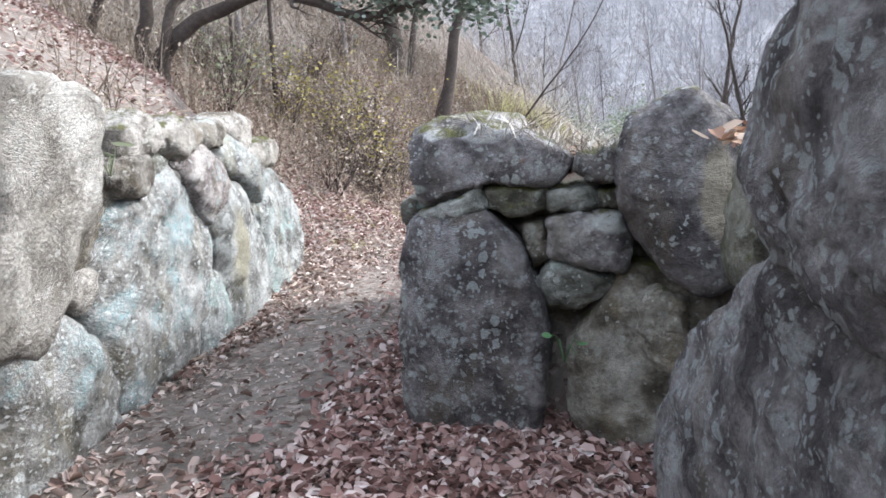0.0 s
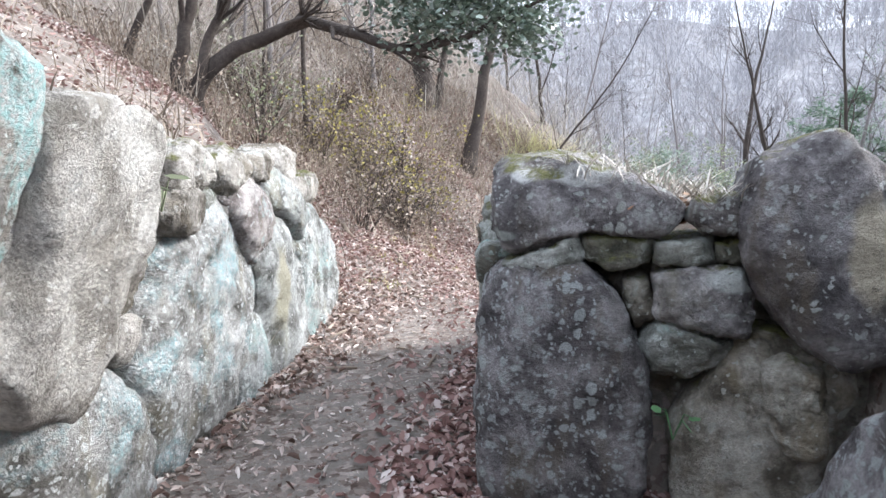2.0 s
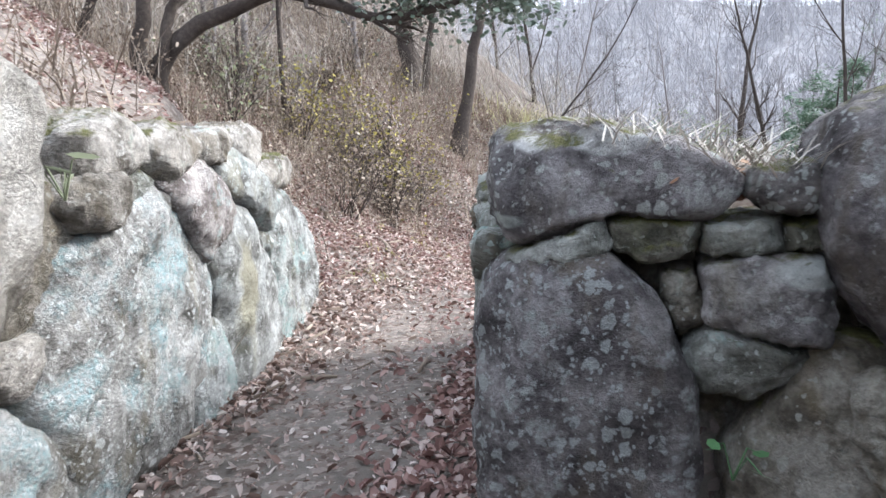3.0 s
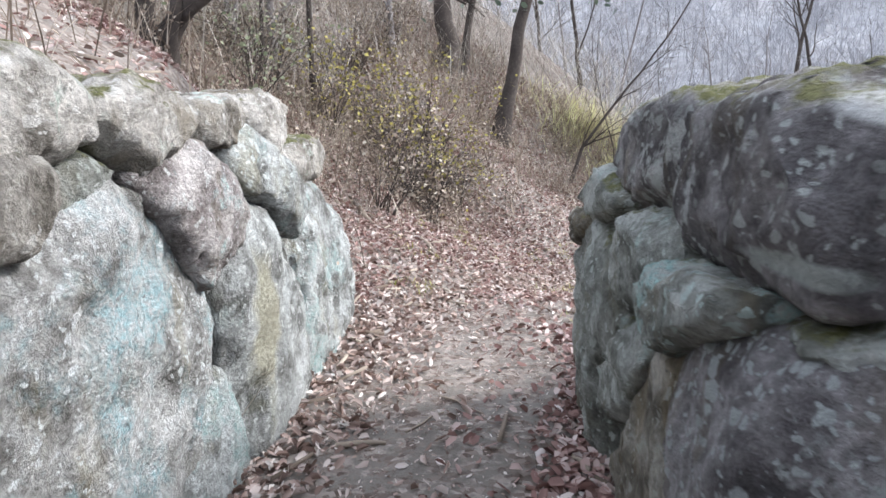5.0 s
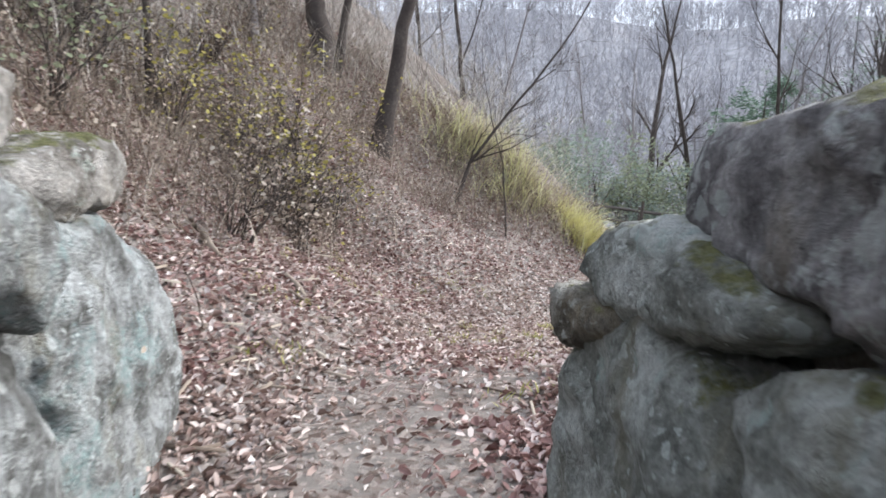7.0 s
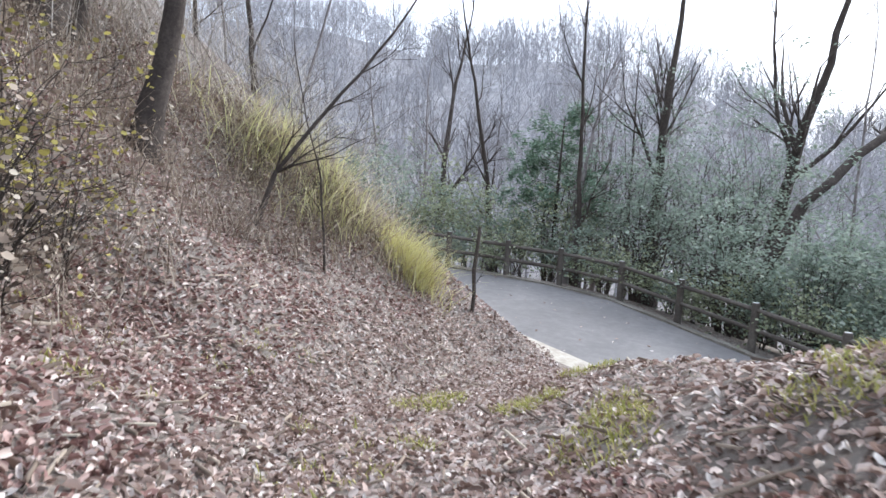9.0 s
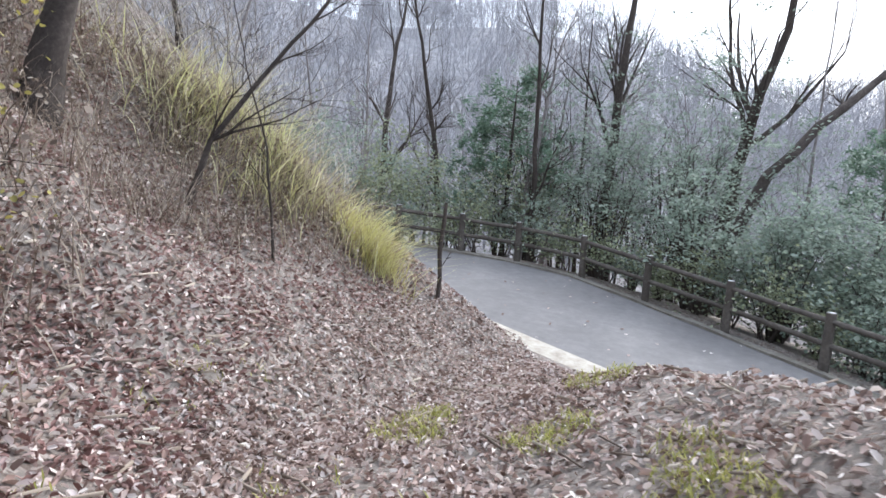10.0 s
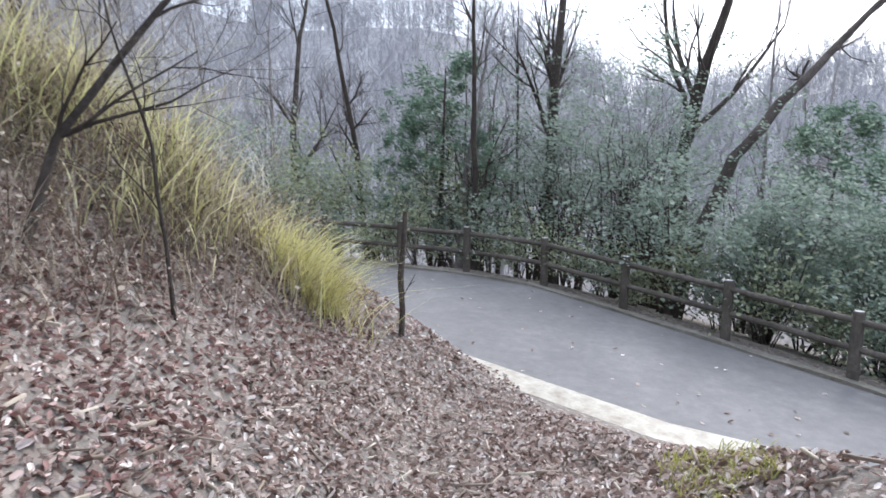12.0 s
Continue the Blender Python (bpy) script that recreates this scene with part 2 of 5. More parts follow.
BARK = soil_mat("grey_brown_bark", [(0.3, (0.026, 0.021, 0.019)), (0.5, (0.062, 0.051, 0.045)), (0.7, (0.13, 0.11, 0.098))], 22, 0.02)
BARK_PALE = soil_mat("pale_twig_bark", [(0.3, (0.1, 0.088, 0.085)), (0.5, (0.2, 0.18, 0.175)), (0.7, (0.33, 0.31, 0.31))], 12, 0.01)
# far bark: distance haze is put into this pale, low-contrast grey
BARK_FAR = soil_mat("haze_tinted_wood", [(0.3, (0.28, 0.276, 0.29)), (0.5, (0.345, 0.34, 0.357)), (0.7, (0.43, 0.425, 0.445))], 1.2, 0.02)
POST = soil_mat("weathered_fence_timber", [(0.3, (0.045, 0.039, 0.034)), (0.5, (0.095, 0.084, 0.074)), (0.7, (0.18, 0.165, 0.145))], 16, 0.008)
KERB = soil_mat("stained_concrete", [(0.3, (0.1, 0.092, 0.075)), (0.5, (0.19, 0.176, 0.15)), (0.7, (0.31, 0.295, 0.27))], 8, 0.006)
POST_TOP = soil_mat("bleached_end_grain", [(0.3, (0.3, 0.3, 0.3)), (0.6, (0.5, 0.5, 0.5))], 20, 0.004)


def leaf_mat(name, stops, rough=0.7, sheen=0.3, through_=0.25):
    """Leaves and blades, each with its own colour."""
    m, ns, ls = nodes_of(name)
    r = ns.new("ShaderNodeNewGeometry").outputs["Random Per Island"]
    col = ramp_node(ns, ls, r, stops)
    bs = ns["Principled BSDF"]
    ls.new(col, bs.inputs["Base Color"])
    bs.inputs["Roughness"].default_value = rough
    bs.inputs["Specular IOR Level"].default_value = sheen
    tr = ns.new("ShaderNodeBsdfTranslucent")
    ls.new(col, tr.inputs[0])
    mx = ns.new("ShaderNodeMixShader")
    mx.inputs[0].default_value = through_
    ls.new(bs.outputs[0], mx.inputs[1])
    ls.new(tr.outputs[0], mx.inputs[2])
    ls.new(mx.outputs[0], ns["Material Output"].inputs[0])
    return m


LITTER = leaf_mat("dry_oak_leaves", [(0.0, (0.11, 0.072, 0.058)), (0.22, (0.23, 0.155, 0.13)), (0.45, (0.38, 0.285, 0.25)), (0.68, (0.5, 0.405, 0.365)), (0.88, (0.63, 0.55, 0.51)), (1.0, (0.74, 0.69, 0.65))])
LITTER_RED = leaf_mat("reddish_oak_leaves", [(0.0, (0.11, 0.058, 0.05)), (0.35, (0.24, 0.135, 0.12)), (0.65, (0.37, 0.245, 0.22)), (0.9, (0.55, 0.44, 0.41)), (1.0, (0.7, 0.63, 0.6))])
DRY_WEED = leaf_mat("dry_brown_weeds", [(0.0, (0.1, 0.075, 0.06)), (0.4, (0.22, 0.172, 0.135)), (0.8, (0.37, 0.31, 0.25)), (1.0, (0.52, 0.47, 0.39))])
BRUSHWOOD = leaf_mat("grey_tan_twigs", [(0.0, (0.2, 0.175, 0.15)), (0.5, (0.38, 0.345, 0.305)), (1.0, (0.58, 0.545, 0.49))], through_=0.1)
STRAW_GRASS = leaf_mat("yellow_green_grass", [(0.0, (0.34, 0.29, 0.15)), (0.4, (0.54, 0.5, 0.23)), (0.75, (0.66, 0.65, 0.3)), (1.0, (0.72, 0.68, 0.46))], through_=0.35)
OLIVE_GRASS = leaf_mat("olive_and_tan_grass", [(0.0, (0.3, 0.25, 0.17)), (0.3, (0.45, 0.4, 0.28)), (0.6, (0.52, 0.51, 0.26)), (0.85, (0.62, 0.62, 0.32)), (1.0, (0.72, 0.68, 0.52))], through_=0.4)
YELLOW_LEAF = leaf_mat("yellow_shrub_leaves", [(0.0, (0.17, 0.15, 0.05)), (0.5, (0.34, 0.3, 0.09)), (1.0, (0.5, 0.44, 0.14))], through_=0.35)
GREEN_LEAF = leaf_mat("dull_green_leaves", [(0.0, (0.17, 0.195, 0.12)), (0.5, (0.26, 0.29, 0.185)), (1.0, (0.37, 0.4, 0.28))], 0.7, 0.2, 0.4)
HOLLY_LEAF = leaf_mat("glossy_evergreen_leaves", [(0.0, (0.05, 0.075, 0.055)), (0.6, (0.12, 0.16, 0.12)), (1.0, (0.26, 0.31, 0.27))], 0.28, 0.6)
BUSH_LEAF = leaf_mat("blue_green_leaves", [(0.0, (0.175, 0.22, 0.175)), (0.6, (0.25, 0.305, 0.25)), (1.0, (0.35, 0.4, 0.345))], 0.8, 0.1, 0.45)
PINE_LEAF = leaf_mat("pine_needles", [(0.0, (0.1, 0.15, 0.11)), (0.6, (0.16, 0.23, 0.165)), (1.0, (0.24, 0.32, 0.24))], 0.8, 0.1, 0.35)
MOSS_LEAF = leaf_mat("mossy_grass", [(0.0, (0.16, 0.17, 0.035)), (0.5, (0.31, 0.3, 0.075)), (1.0, (0.44, 0.41, 0.15))])


# ---- the lie of the land ----
GULLY = [(-0.25, -40, 0), (-0.3, 5.0, 0), (-0.2, 6.8, 0), (0.1, 8.3, -0.1), (0.65, 10, -0.48), (1.2, 12, -0.92), (2.2, 14, -1.35), (4.3, 15.9, -1.72), (7, 17.2, -1.9)]
NEAR_EDGE = [(0.5, 25.5), (3.4, 22.6), (4.9, 20.3), (5.25, 18.5), (5.8, 16.5), (6.25, 14.9), (7.05, 13.5), (7.5, 12), (7.8, 10), (8.4, 6), (9.5, 0), (11, -8)]
FAR_EDGE = [(1.5, 28.2), (5.0, 25.4), (6.4, 24.2), (7.7, 22.9), (8.75, 21.9), (9.55, 20.4), (9.75, 18.4), (9.9, 16.4), (10.0, 14.6), (10.1, 12.7), (10.4, 10.5), (11, 6), (12, 0), (13.5, -8)]


def along(line, x, y):
    """Signed distance (left of the line's direction is positive) and the height carried along the line."""
    best = np.full(np.shape(x), 1e9)
    side = np.zeros(np.shape(x))
    zz = np.zeros(np.shape(x))
    for a, b in zip(line[:-1], line[1:]):
        ax, ay, bx, by = a[0], a[1], b[0], b[1]
        dx, dy = bx - ax, by - ay
        ll = dx * dx + dy * dy
        k = np.clip(((x - ax) * dx + (y - ay) * dy) / ll, 0, 1)
        px, py = x - ax - k * dx, y - ay - k * dy
        dist = np.hypot(px, py)
        cr = dx * py - dy * px
        near = dist < best
        best = np.where(near, dist, best)
        side = np.where(near, np.sign(cr), side)
        if len(a) > 2:
            zz = np.where(near, a[2] + k * (b[2] - a[2]), zz)
    return best * side, zz


def ease(v, lo, hi):
    k = np.clip((v - lo) / (hi - lo), 0, 1)
    return k * k * (3 - 2 * k)


def road_z(x, y):
    return -0.0097 * x + 0.0694 * np.clip(y, 0, 30) - 2.94


def bumps(x, y):
    return 0.035 * np.sin(2.1 * x + 0.7 * np.sin(1.3 * y)) * np.sin(1.7 * y + 1.1) + 0.02 * np.sin(5.3 * x + 1.9 * y) * np.sin(4.1 * y - 2.2 * x)


def ground_z(x, y):
    x = np.asarray(x, float)
    y = np.asarray(y, float)
    d, zg = along(GULLY, x, y)
    steep = ease(y, 12.3, 14.6)
    left = (0.5 * np.maximum(d - 0.75, 0)) * (1 - steep) + 0.76 * np.maximum(d - 0.25, 0) * steep
    left = left + 0.28 * np.maximum(d - 2.4, 0) * (1 - 0.6 * steep) - 0.42 * np.maximum(d - 9, 0)
    right = 0.34 * np.maximum(-d - 0.55, 0) - 0.2 * np.maximum(-d - 2.3, 0)
    z = zg + np.where(d > 0, left, right) * ease(y, 5.6, 7.6) + bumps(x, y) * ease(np.abs(d), 0.3, 1.5)
    # the bank's shoulder above the lane
    z = z + 0.5 * np.exp(-(((x - 1.2) / 1.3) ** 2 + ((y - 17.4) / 0.6) ** 2))
    # behind the stone walls the earth stands higher
    xl = -0.487 - 0.101 * y - 0.5
    high_l = 1.32 + 0.62 * np.maximum(xl - x, 0) - 0.3 * np.maximum(xl - x - 8, 0) + bumps(x, y)
    wl_ = ease(xl - x, -0.05, 0.1) * (1 - ease(y - 1.3 * ease(-x, 2.2, 3.2), 6.3, 8.1))
    z = z * (1 - wl_) + np.maximum(z, high_l) * wl_
    high_r = 1.2 + 0.06 * np.sin(2 * x) - 0.42 * np.maximum(x - 3.0, 0) + bumps(x, y)
    block = np.maximum(ease(x, 0.95, 1.1) * ease(y, 3.6, 3.72), ease(x, 2.1, 2.25))
    block = np.maximum(block, ease(x, 1.9, 2.02) * ease(y, 3.1, 3.22))
    wr = block * (1 - np.clip(ease((y - 5.3) / (2.9 + 2.6 * ease(x, 1.2, 2.6)), 0, 1), 0, 1))
    z = z * (1 - wr) + np.maximum(high_r, -3) * wr
    # the dead end behind
    wb = ease(-y, 1.6, 2.0)
    z = z * (1 - wb) + np.maximum(z, 1.3 + 0.25 * np.clip(-y - 2, 0, 30)) * wb * (x < 6) + z * wb * (x >= 6)
    # road bench, then the fall to the valley
    rz = road_z(x, y)
    e, _ = along(NEAR_EDGE, x, y)
    f, _ = along(FAR_EDGE, x, y)
    on_road = (e > 0) & (f < 0)
    z = np.where(e <= 0, np.minimum(z, rz + 0.03 + np.where(d > 0, 1.0, 0.26) * np.maximum(-e - 0.35, 0) + 0.075 * np.maximum(-e - 0.35, 0) ** 2), z)
    z = np.where(on_road, rz - 0.05, z)
    z = np.where(f >= 0, rz - 0.05 - 0.28 * np.clip(f - 0.5, 0, 16) - 0.05 * np.clip(f - 10, 0, 30), z)
    # the hills beyond
    r = np.hypot(x - 1, y - 8)
    phi = np.degrees(np.arctan2(x - 1, y - 8))
    elev = 11.2 + 6.5 * ease(-phi, -8, 30) - 6.4 * ease(phi, 26, 52)
    far = np.tan(np.radians(elev)) * 150 * ease(r, 26, 165) + 3.0 * np.sin(phi * 0.21) * ease(r, 60, 160)
    z = z * (1 - ease(r, 60, 140)) + far + 30 * ease(r, 300, 1500)
    return z


def grid_lines(lo, hi, step, out):
    core = list(np.arange(lo, hi + 1e-6, step))
    a, b, s = [], [], step
    v = lo
    while v > -out:
        s *= 1.22
        v -= s
        a.append(v)
    v, s = hi, step
    while v < out:
        s *= 1.22
        v += s
        b.append(v)
    return np.array(a[::-1] + core + b)


def mesh_object(name, verts, faces, material, smooth=False, parent=None, label=""):
    me = bpy.data.meshes.new(name)
    me.from_pydata(verts, [], faces)
    me.materials.append(material)
    if smooth:
        me.polygons.foreach_set("use_smooth", [True] * len(me.polygons))
    me.update()
    ob = new(name, me)
    if parent is not None:
        ob.parent = parent
    if label:
        ob["label"] = label
    return ob


gx = grid_lines(-5.5, 11.5, 0.13, 2200)
gy = grid_lines(-2.5, 25, 0.14, 2200)
GX, GY = np.meshgrid(gx, gy)
GZ = ground_z(GX, GY)
nx, ny = len(gx), len(gy)
gv = np.stack([GX.ravel(), GY.ravel(), GZ.ravel()], 1).tolist()
gf = [(j * nx + i, j * nx + i + 1, (j + 1) * nx + i + 1, (j + 1) * nx + i) for j in range(ny - 1) for i in range(nx - 1)]
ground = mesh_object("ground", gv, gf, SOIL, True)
tagged(ground, "trodden brown earth path and leaf-strewn wooded slopes", "ground", kind="structure")


def resample(line, n):
    p = np.array([q[:2] for q in line], float)
    s = np.r_[0, np.cumsum(np.hypot(*np.diff(p, axis=0).T))]
    t = np.linspace(0, s[-1], n)
    return np.stack([np.interp(t, s, p[:, 0]), np.interp(t, s, p[:, 1])], 1)


def ribbon(name, a, b, zf, thick, across, material):
    """A slab between two lines, with its top at zf(x, y)."""
    n = len(a)
    verts, faces = [], []
    for k in range(n):
        for c in range(across + 1):
            p = a[k] + (b[k] - a[k]) * c / across
            verts.append((p[0], p[1], float(zf(p[0], p[1]))))
    w = across + 1
    faces += [(k * w + c, (k + 1) * w + c, (k + 1) * w + c + 1, k * w + c + 1) for k in range(n - 1) for c in range(across)]
    base = len(verts)
    rim = [k * w for k in range(n)] + [(n - 1) * w + c for c in range(1, w)] + [k * w + across for k in range(n - 2, -1, -1)] + [c for c in range(across - 1, 0, -1)]
    for q in rim:
        x, y, z = verts[q]
        verts.append((x, y, z - thick))
    m = len(rim)
    faces += [(rim[q], base + q, base + (q + 1) % m, rim[(q + 1) % m]) for q in range(m)]
    return mesh_object(name, verts, faces, material, False)


ea, eb = resample(NEAR_EDGE, 90), resample(FAR_EDGE, 90)
road = ribbon("road", ea, eb, road_z, 0.12, 8, ASPHALT)
tagged(road, "narrow grey asphalt lane below the bank", "road", kind="structure")


# ---- stones ----
def outline_reach(corners, cs, cz, steps=180):
    """How far a stone's face reaches from its middle, all the way round, its corners a little worn."""
    p = np.array(corners, float) - (cs, cz)
    e = np.roll(p, -1, axis=0) - p
    out = np.zeros(steps)
    for k in range(steps):
        a = 2 * math.pi * k / steps
        d = np.array((math.cos(a), math.sin(a)))
        den = d[0] * e[:, 1] - d[1] * e[:, 0]
        den = np.where(np.abs(den) < 1e-9, 1e-9, den)
        t = (p[:, 0] * e[:, 1] - p[:, 1] * e[:, 0]) / den
        u = (p[:, 0] * d[1] - p[:, 1] * d[0]) / den
        ok = (u >= -1e-6) & (u <= 1 + 1e-6) & (t > 0)
        out[k] = t[ok].max() if ok.any() else 0.05
    soft = sum(w * np.roll(out, s) for s, w in ((-3, 0.08), (-1, 0.22), (0, 0.4), (1, 0.22), (3, 0.08)))
    return np.minimum(soft, out * 1.04)


def stone_mesh(name, place, seed, p, rough, sub=4, cuts=9):
    """A boulder: a rounded block, a few faces split off, then weathered. place maps the block to the wall."""
    bm = bmesh.new()
    bmesh.ops.create_icosphere(bm, subdivisions=sub, radius=1.0)
    rng = random.Random(seed)
    planes = []
    for k in range(cuts):
        a = 6.283 * (k + rng.uniform(-0.4, 0.4)) / max(cuts, 1)
        lean = rng.choice((0.25, 0.45, 0.8, 1.1)) * rng.uniform(0.8, 1.2)
        nrm = Vector((math.cos(a) * lean, -1.0, math.sin(a) * lean)).normalized()
        planes.append((nrm, math.hypot(nrm.x, nrm.z) * rng.uniform(0.58, 0.86) + abs(nrm.y) * 0.98))
    shift = Vector((rng.uniform(-50, 50), rng.uniform(-50, 50), rng.uniform(-50, 50)))
    for v in bm.verts:
        c = v.co
        a = math.hypot(c.x, c.z)
        c = c * (a ** p + abs(c.y) ** p) ** (-1.0 / p)
        for nrm, off in planes:
            over = c.dot(nrm) - off
            if over > 0:
                c = c + Vector((0, min(0.75, over / -nrm.y), 0))
        v.co = place(c)
    bm.normal_update()
    ext = [max(v.co[i] for v in bm.verts) - min(v.co[i] for v in bm.verts) for i in range(3)]
    size = sum(ext) / 3
    moves = []
    for v in bm.verts:
        q = v.co * (1.6 / max(size, 0.25)) + shift
        n1 = noise.fractal(q * 1.3, 1.0, 2.1, 3)
        n2 = noise.fractal(v.co * 6 + shift, 0.8, 2.2, 5)
        n3 = noise.fractal(v.co * 21 + shift, 0.8, 2.2, 3)
        cell = noise.voronoi(v.co * 2.6 + shift + Vector((n2, n1, n2)) * 0.25)[0]
        crack = max(0.0, 0.1 - (cell[1] - cell[0])) / 0.1
        ledge = 1 - 2 * abs(noise.fractal(q * 2.7 + shift, 0.9, 2.0, 4))
        moves.append(v.normal * (rough * size * (0.02 * n1 + 0.018 * ledge) + min(0.016, 0.022 * size) * n2 + 0.007 * n3 - 0.014 * crack))
    for v, mv in zip(bm.verts, moves):
        v.co += mv
    bmesh.ops.recalc_face_normals(bm, faces=bm.faces)
    mid = Vector((0, 0, 0))
    for v in bm.verts:
        mid += v.co
    mid /= len(bm.verts)
    for v in bm.verts:
        v.co -= mid
    me = bpy.data.meshes.new(name)
    bm.to_mesh(me)
    bm.free()
    me.polygons.foreach_set("use_smooth", [True] * len(me.polygons))
    return me, mid


class Wall:
    """A dry-stone wall along a line on the ground; into is the way into the wall."""

    def __init__(self, name, label, start, way, into):
        self.o, self.d, self.n = Vector(start), Vector(way).normalized(), Vector(into).normalized()
        self.root = new(name)
        self.root.location = self.o
        tagged(self.root, label, "wall", kind="structure")
        self.seed = 11 * len(name)

    def stone(self, mat, corners, low=0.0, high=0.0, depth=0.5, p=4.0, rough=1.0, label="", grow=1.04, cuts=9, back=None):
        """A stone by the corners of its face (along, up); low and high: how far foot and head stand forward."""
        self.seed += 7
        deep = Vector(back).normalized() if back else self.n
        zs = [c[1] for c in corners]
        ss = [c[0] for c in corners]
        z0, z1 = min(zs), max(zs)
        area = cs = cz = 0.0
        for (a, b), (c, d) in zip(corners, corners[1:] + corners[:1]):
            w = a * d - c * b
            area += w
            cs += (a + c) * w
            cz += (b + d) * w
        cs, cz = cs / (3 * area), cz / (3 * area)
        reach = outline_reach(corners, cs, cz)
        n = len(reach)

        def place(c):
            a = math.hypot(c.x, c.z)
            k = (math.atan2(c.z, c.x) / (2 * math.pi) * n) % n
            i = int(k)
            r = (reach[i] * (1 - k + i) + reach[(i + 1) % n] * (k - i)) * grow * a
            s = cs + (r * c.x / a if a > 1e-6 else 0)
            z = cz + (r * c.z / a if a > 1e-6 else 0)
            b = min(1.1, max(-0.1, (z - z0) / (z1 - z0)))
            return self.o + self.d * s + Vector((0, 0, z)) + deep * (depth * (c.y + 1) / 2) - self.n * (low + (high - low) * b)

        me, mid = stone_mesh("stone", place, self.seed, p * 1.6, rough, 6 if max(ss) - min(ss) > 1.3 and label else 5 if max(max(ss) - min(ss), z1 - z0) > 0.3 else 4, cuts)
        me.materials.append(mat)
        ob = new("stone", me)
        ob.parent = self.root
        ob.location = mid - self.o
        if label:
            ob["label"] = label
        return ob


# the wall on the uphill side leans over the passage near the chamber
wl_a = Wall("wall_west", "old dry-stone passage wall of pale lichened granite boulders", (-0.80, 3.1, 0), (-0.1006, 0.995, 0), (-0.995, -0.1, 0))
W = wl_a.stone
W(STONE_CYAN, [(-1.03, 1.81), (-0.88, 1.7), (-0.79, 1.51), (-0.81, 1.32), (-0.93, 1.17), (-1.14, 1.04), (-1.55, 1.1), (-1.75, 1.5), (-1.65, 1.85), (-1.3, 1.92)], 0.05, 0.32, 0.6, 4, label="pale boulder crusted with blue-green lichen")
W(STONE_LEANING, [(-0.85, 1.64), (-0.6, 1.67), (-0.22, 1.6), (-0.16, 1.35), (-0.13, 1.09), (-0.21, 0.77), (-0.35, 0.58), (-0.59, 0.65), (-0.86, 0.96), (-0.84, 1.3)], -0.08, 0.28, 0.55, 9, 0.6, cuts=4, label="tall leaning slab of pale bare granite")
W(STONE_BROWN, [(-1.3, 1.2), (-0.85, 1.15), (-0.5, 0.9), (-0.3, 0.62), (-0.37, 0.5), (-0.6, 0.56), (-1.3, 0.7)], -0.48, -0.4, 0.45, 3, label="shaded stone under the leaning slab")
W(STONE_GREAT, [(-0.63, 0.62), (-0.49, 0.73), (-0.35, 0.77), (-0.1, 0.72), (0.17, 0.49), (0.33, 0.2), (0.34, -0.12), (-0.1, -0.18), (-0.5, -0.1), (-0.62, 0.3)], -0.17, -0.1, 0.6, 3.6, label="squat boulder with white and blue lichen")
W(STONE_GREAT, [(-1.4, 0.75), (-0.72, 0.56), (-0.58, 0.31), (-0.5, -0.1), (-1.4, -0.12)], -0.3, -0.22, 0.6, 3.6)
W(STONE_PALE, [(-0.78, 0.6), (-0.55, 0.62), (-0.42, 0.52), (-0.52, 0.44), (-0.75, 0.48)], -0.28, -0.26, 0.3, 3)
W(STONE_BROWN, [(0.36, 1.33), (0.49, 1.23), (0.45, 1.02), (0.31, 0.86), (0.05, 0.8), (-0.05, 1.0), (0.1, 1.36)], -0.16, -0.1, 0.4, 4)
W(STONE_PALE, [(0.02, 0.85), (0.16, 0.85), (0.19, 0.75), (0.09, 0.64), (-0.03, 0.68), (-0.1, 0.77)], -0.13, -0.1, 0.35, 3)
W(STONE_GREAT, [(0.96, 1.31), (1.26, 1.1), (1.54, 0.92), (1.66, 0.69), (1.63, 0.4), (1.5, 0.15), (1.3, -0.1), (0.34, -0.12), (0.26, 0.25), (0.1, 0.66), (0.14, 0.83), (0.26, 1.0), (0.45, 1.18), (0.7, 1.24)], -0.16, 0.0, 0.7, 3.4, 0.8, label="great rounded boulder with pale blue lichen")
W(STONE_PALE, [(0.37, 1.36), (0.6, 1.36), (0.66, 1.24), (0.55, 1.15), (0.36, 1.15), (0.28, 1.25)], 0.0, 0.02, 0.35, 4)
W(STONE_CAPPED, [(0.42, 1.5), (0.58, 1.6), (0.75, 1.57), (0.88, 1.48), (0.86, 1.4), (0.76, 1.35), (0.55, 1.31), (0.4, 1.35)], -0.02, -0.02, 0.5, 4)
W(STONE_GREEN, [(0.66, 1.33), (0.87, 1.36), (1.03, 1.31), (0.87, 1.2), (0.72, 1.17), (0.64, 1.23)], -0.08, -0.06, 0.35, 3.4)
W(STONE_CAPPED, [(0.92, 1.51), (1.12, 1.58), (1.34, 1.55), (1.54, 1.45), (1.36, 1.34), (1.1, 1.3), (0.98, 1.35), (0.87, 1.43)], -0.02, -0.04, 0.5, 4.4)
W(STONE_PALE, [(1.58, 1.52), (1.88, 1.57), (1.98, 1.48), (1.82, 1.35), (1.57, 1.37), (1.52, 1.46)], -0.05, -0.06, 0.4, 4)
W(STONE_PALE, [(2.06, 1.54), (2.34, 1.61), (2.58, 1.55), (2.58, 1.43), (2.37, 1.3), (2.18, 1.35), (2.04, 1.46)], -0.05, -0.07, 0.36, 4, label="small upright pale stone on the wall head")
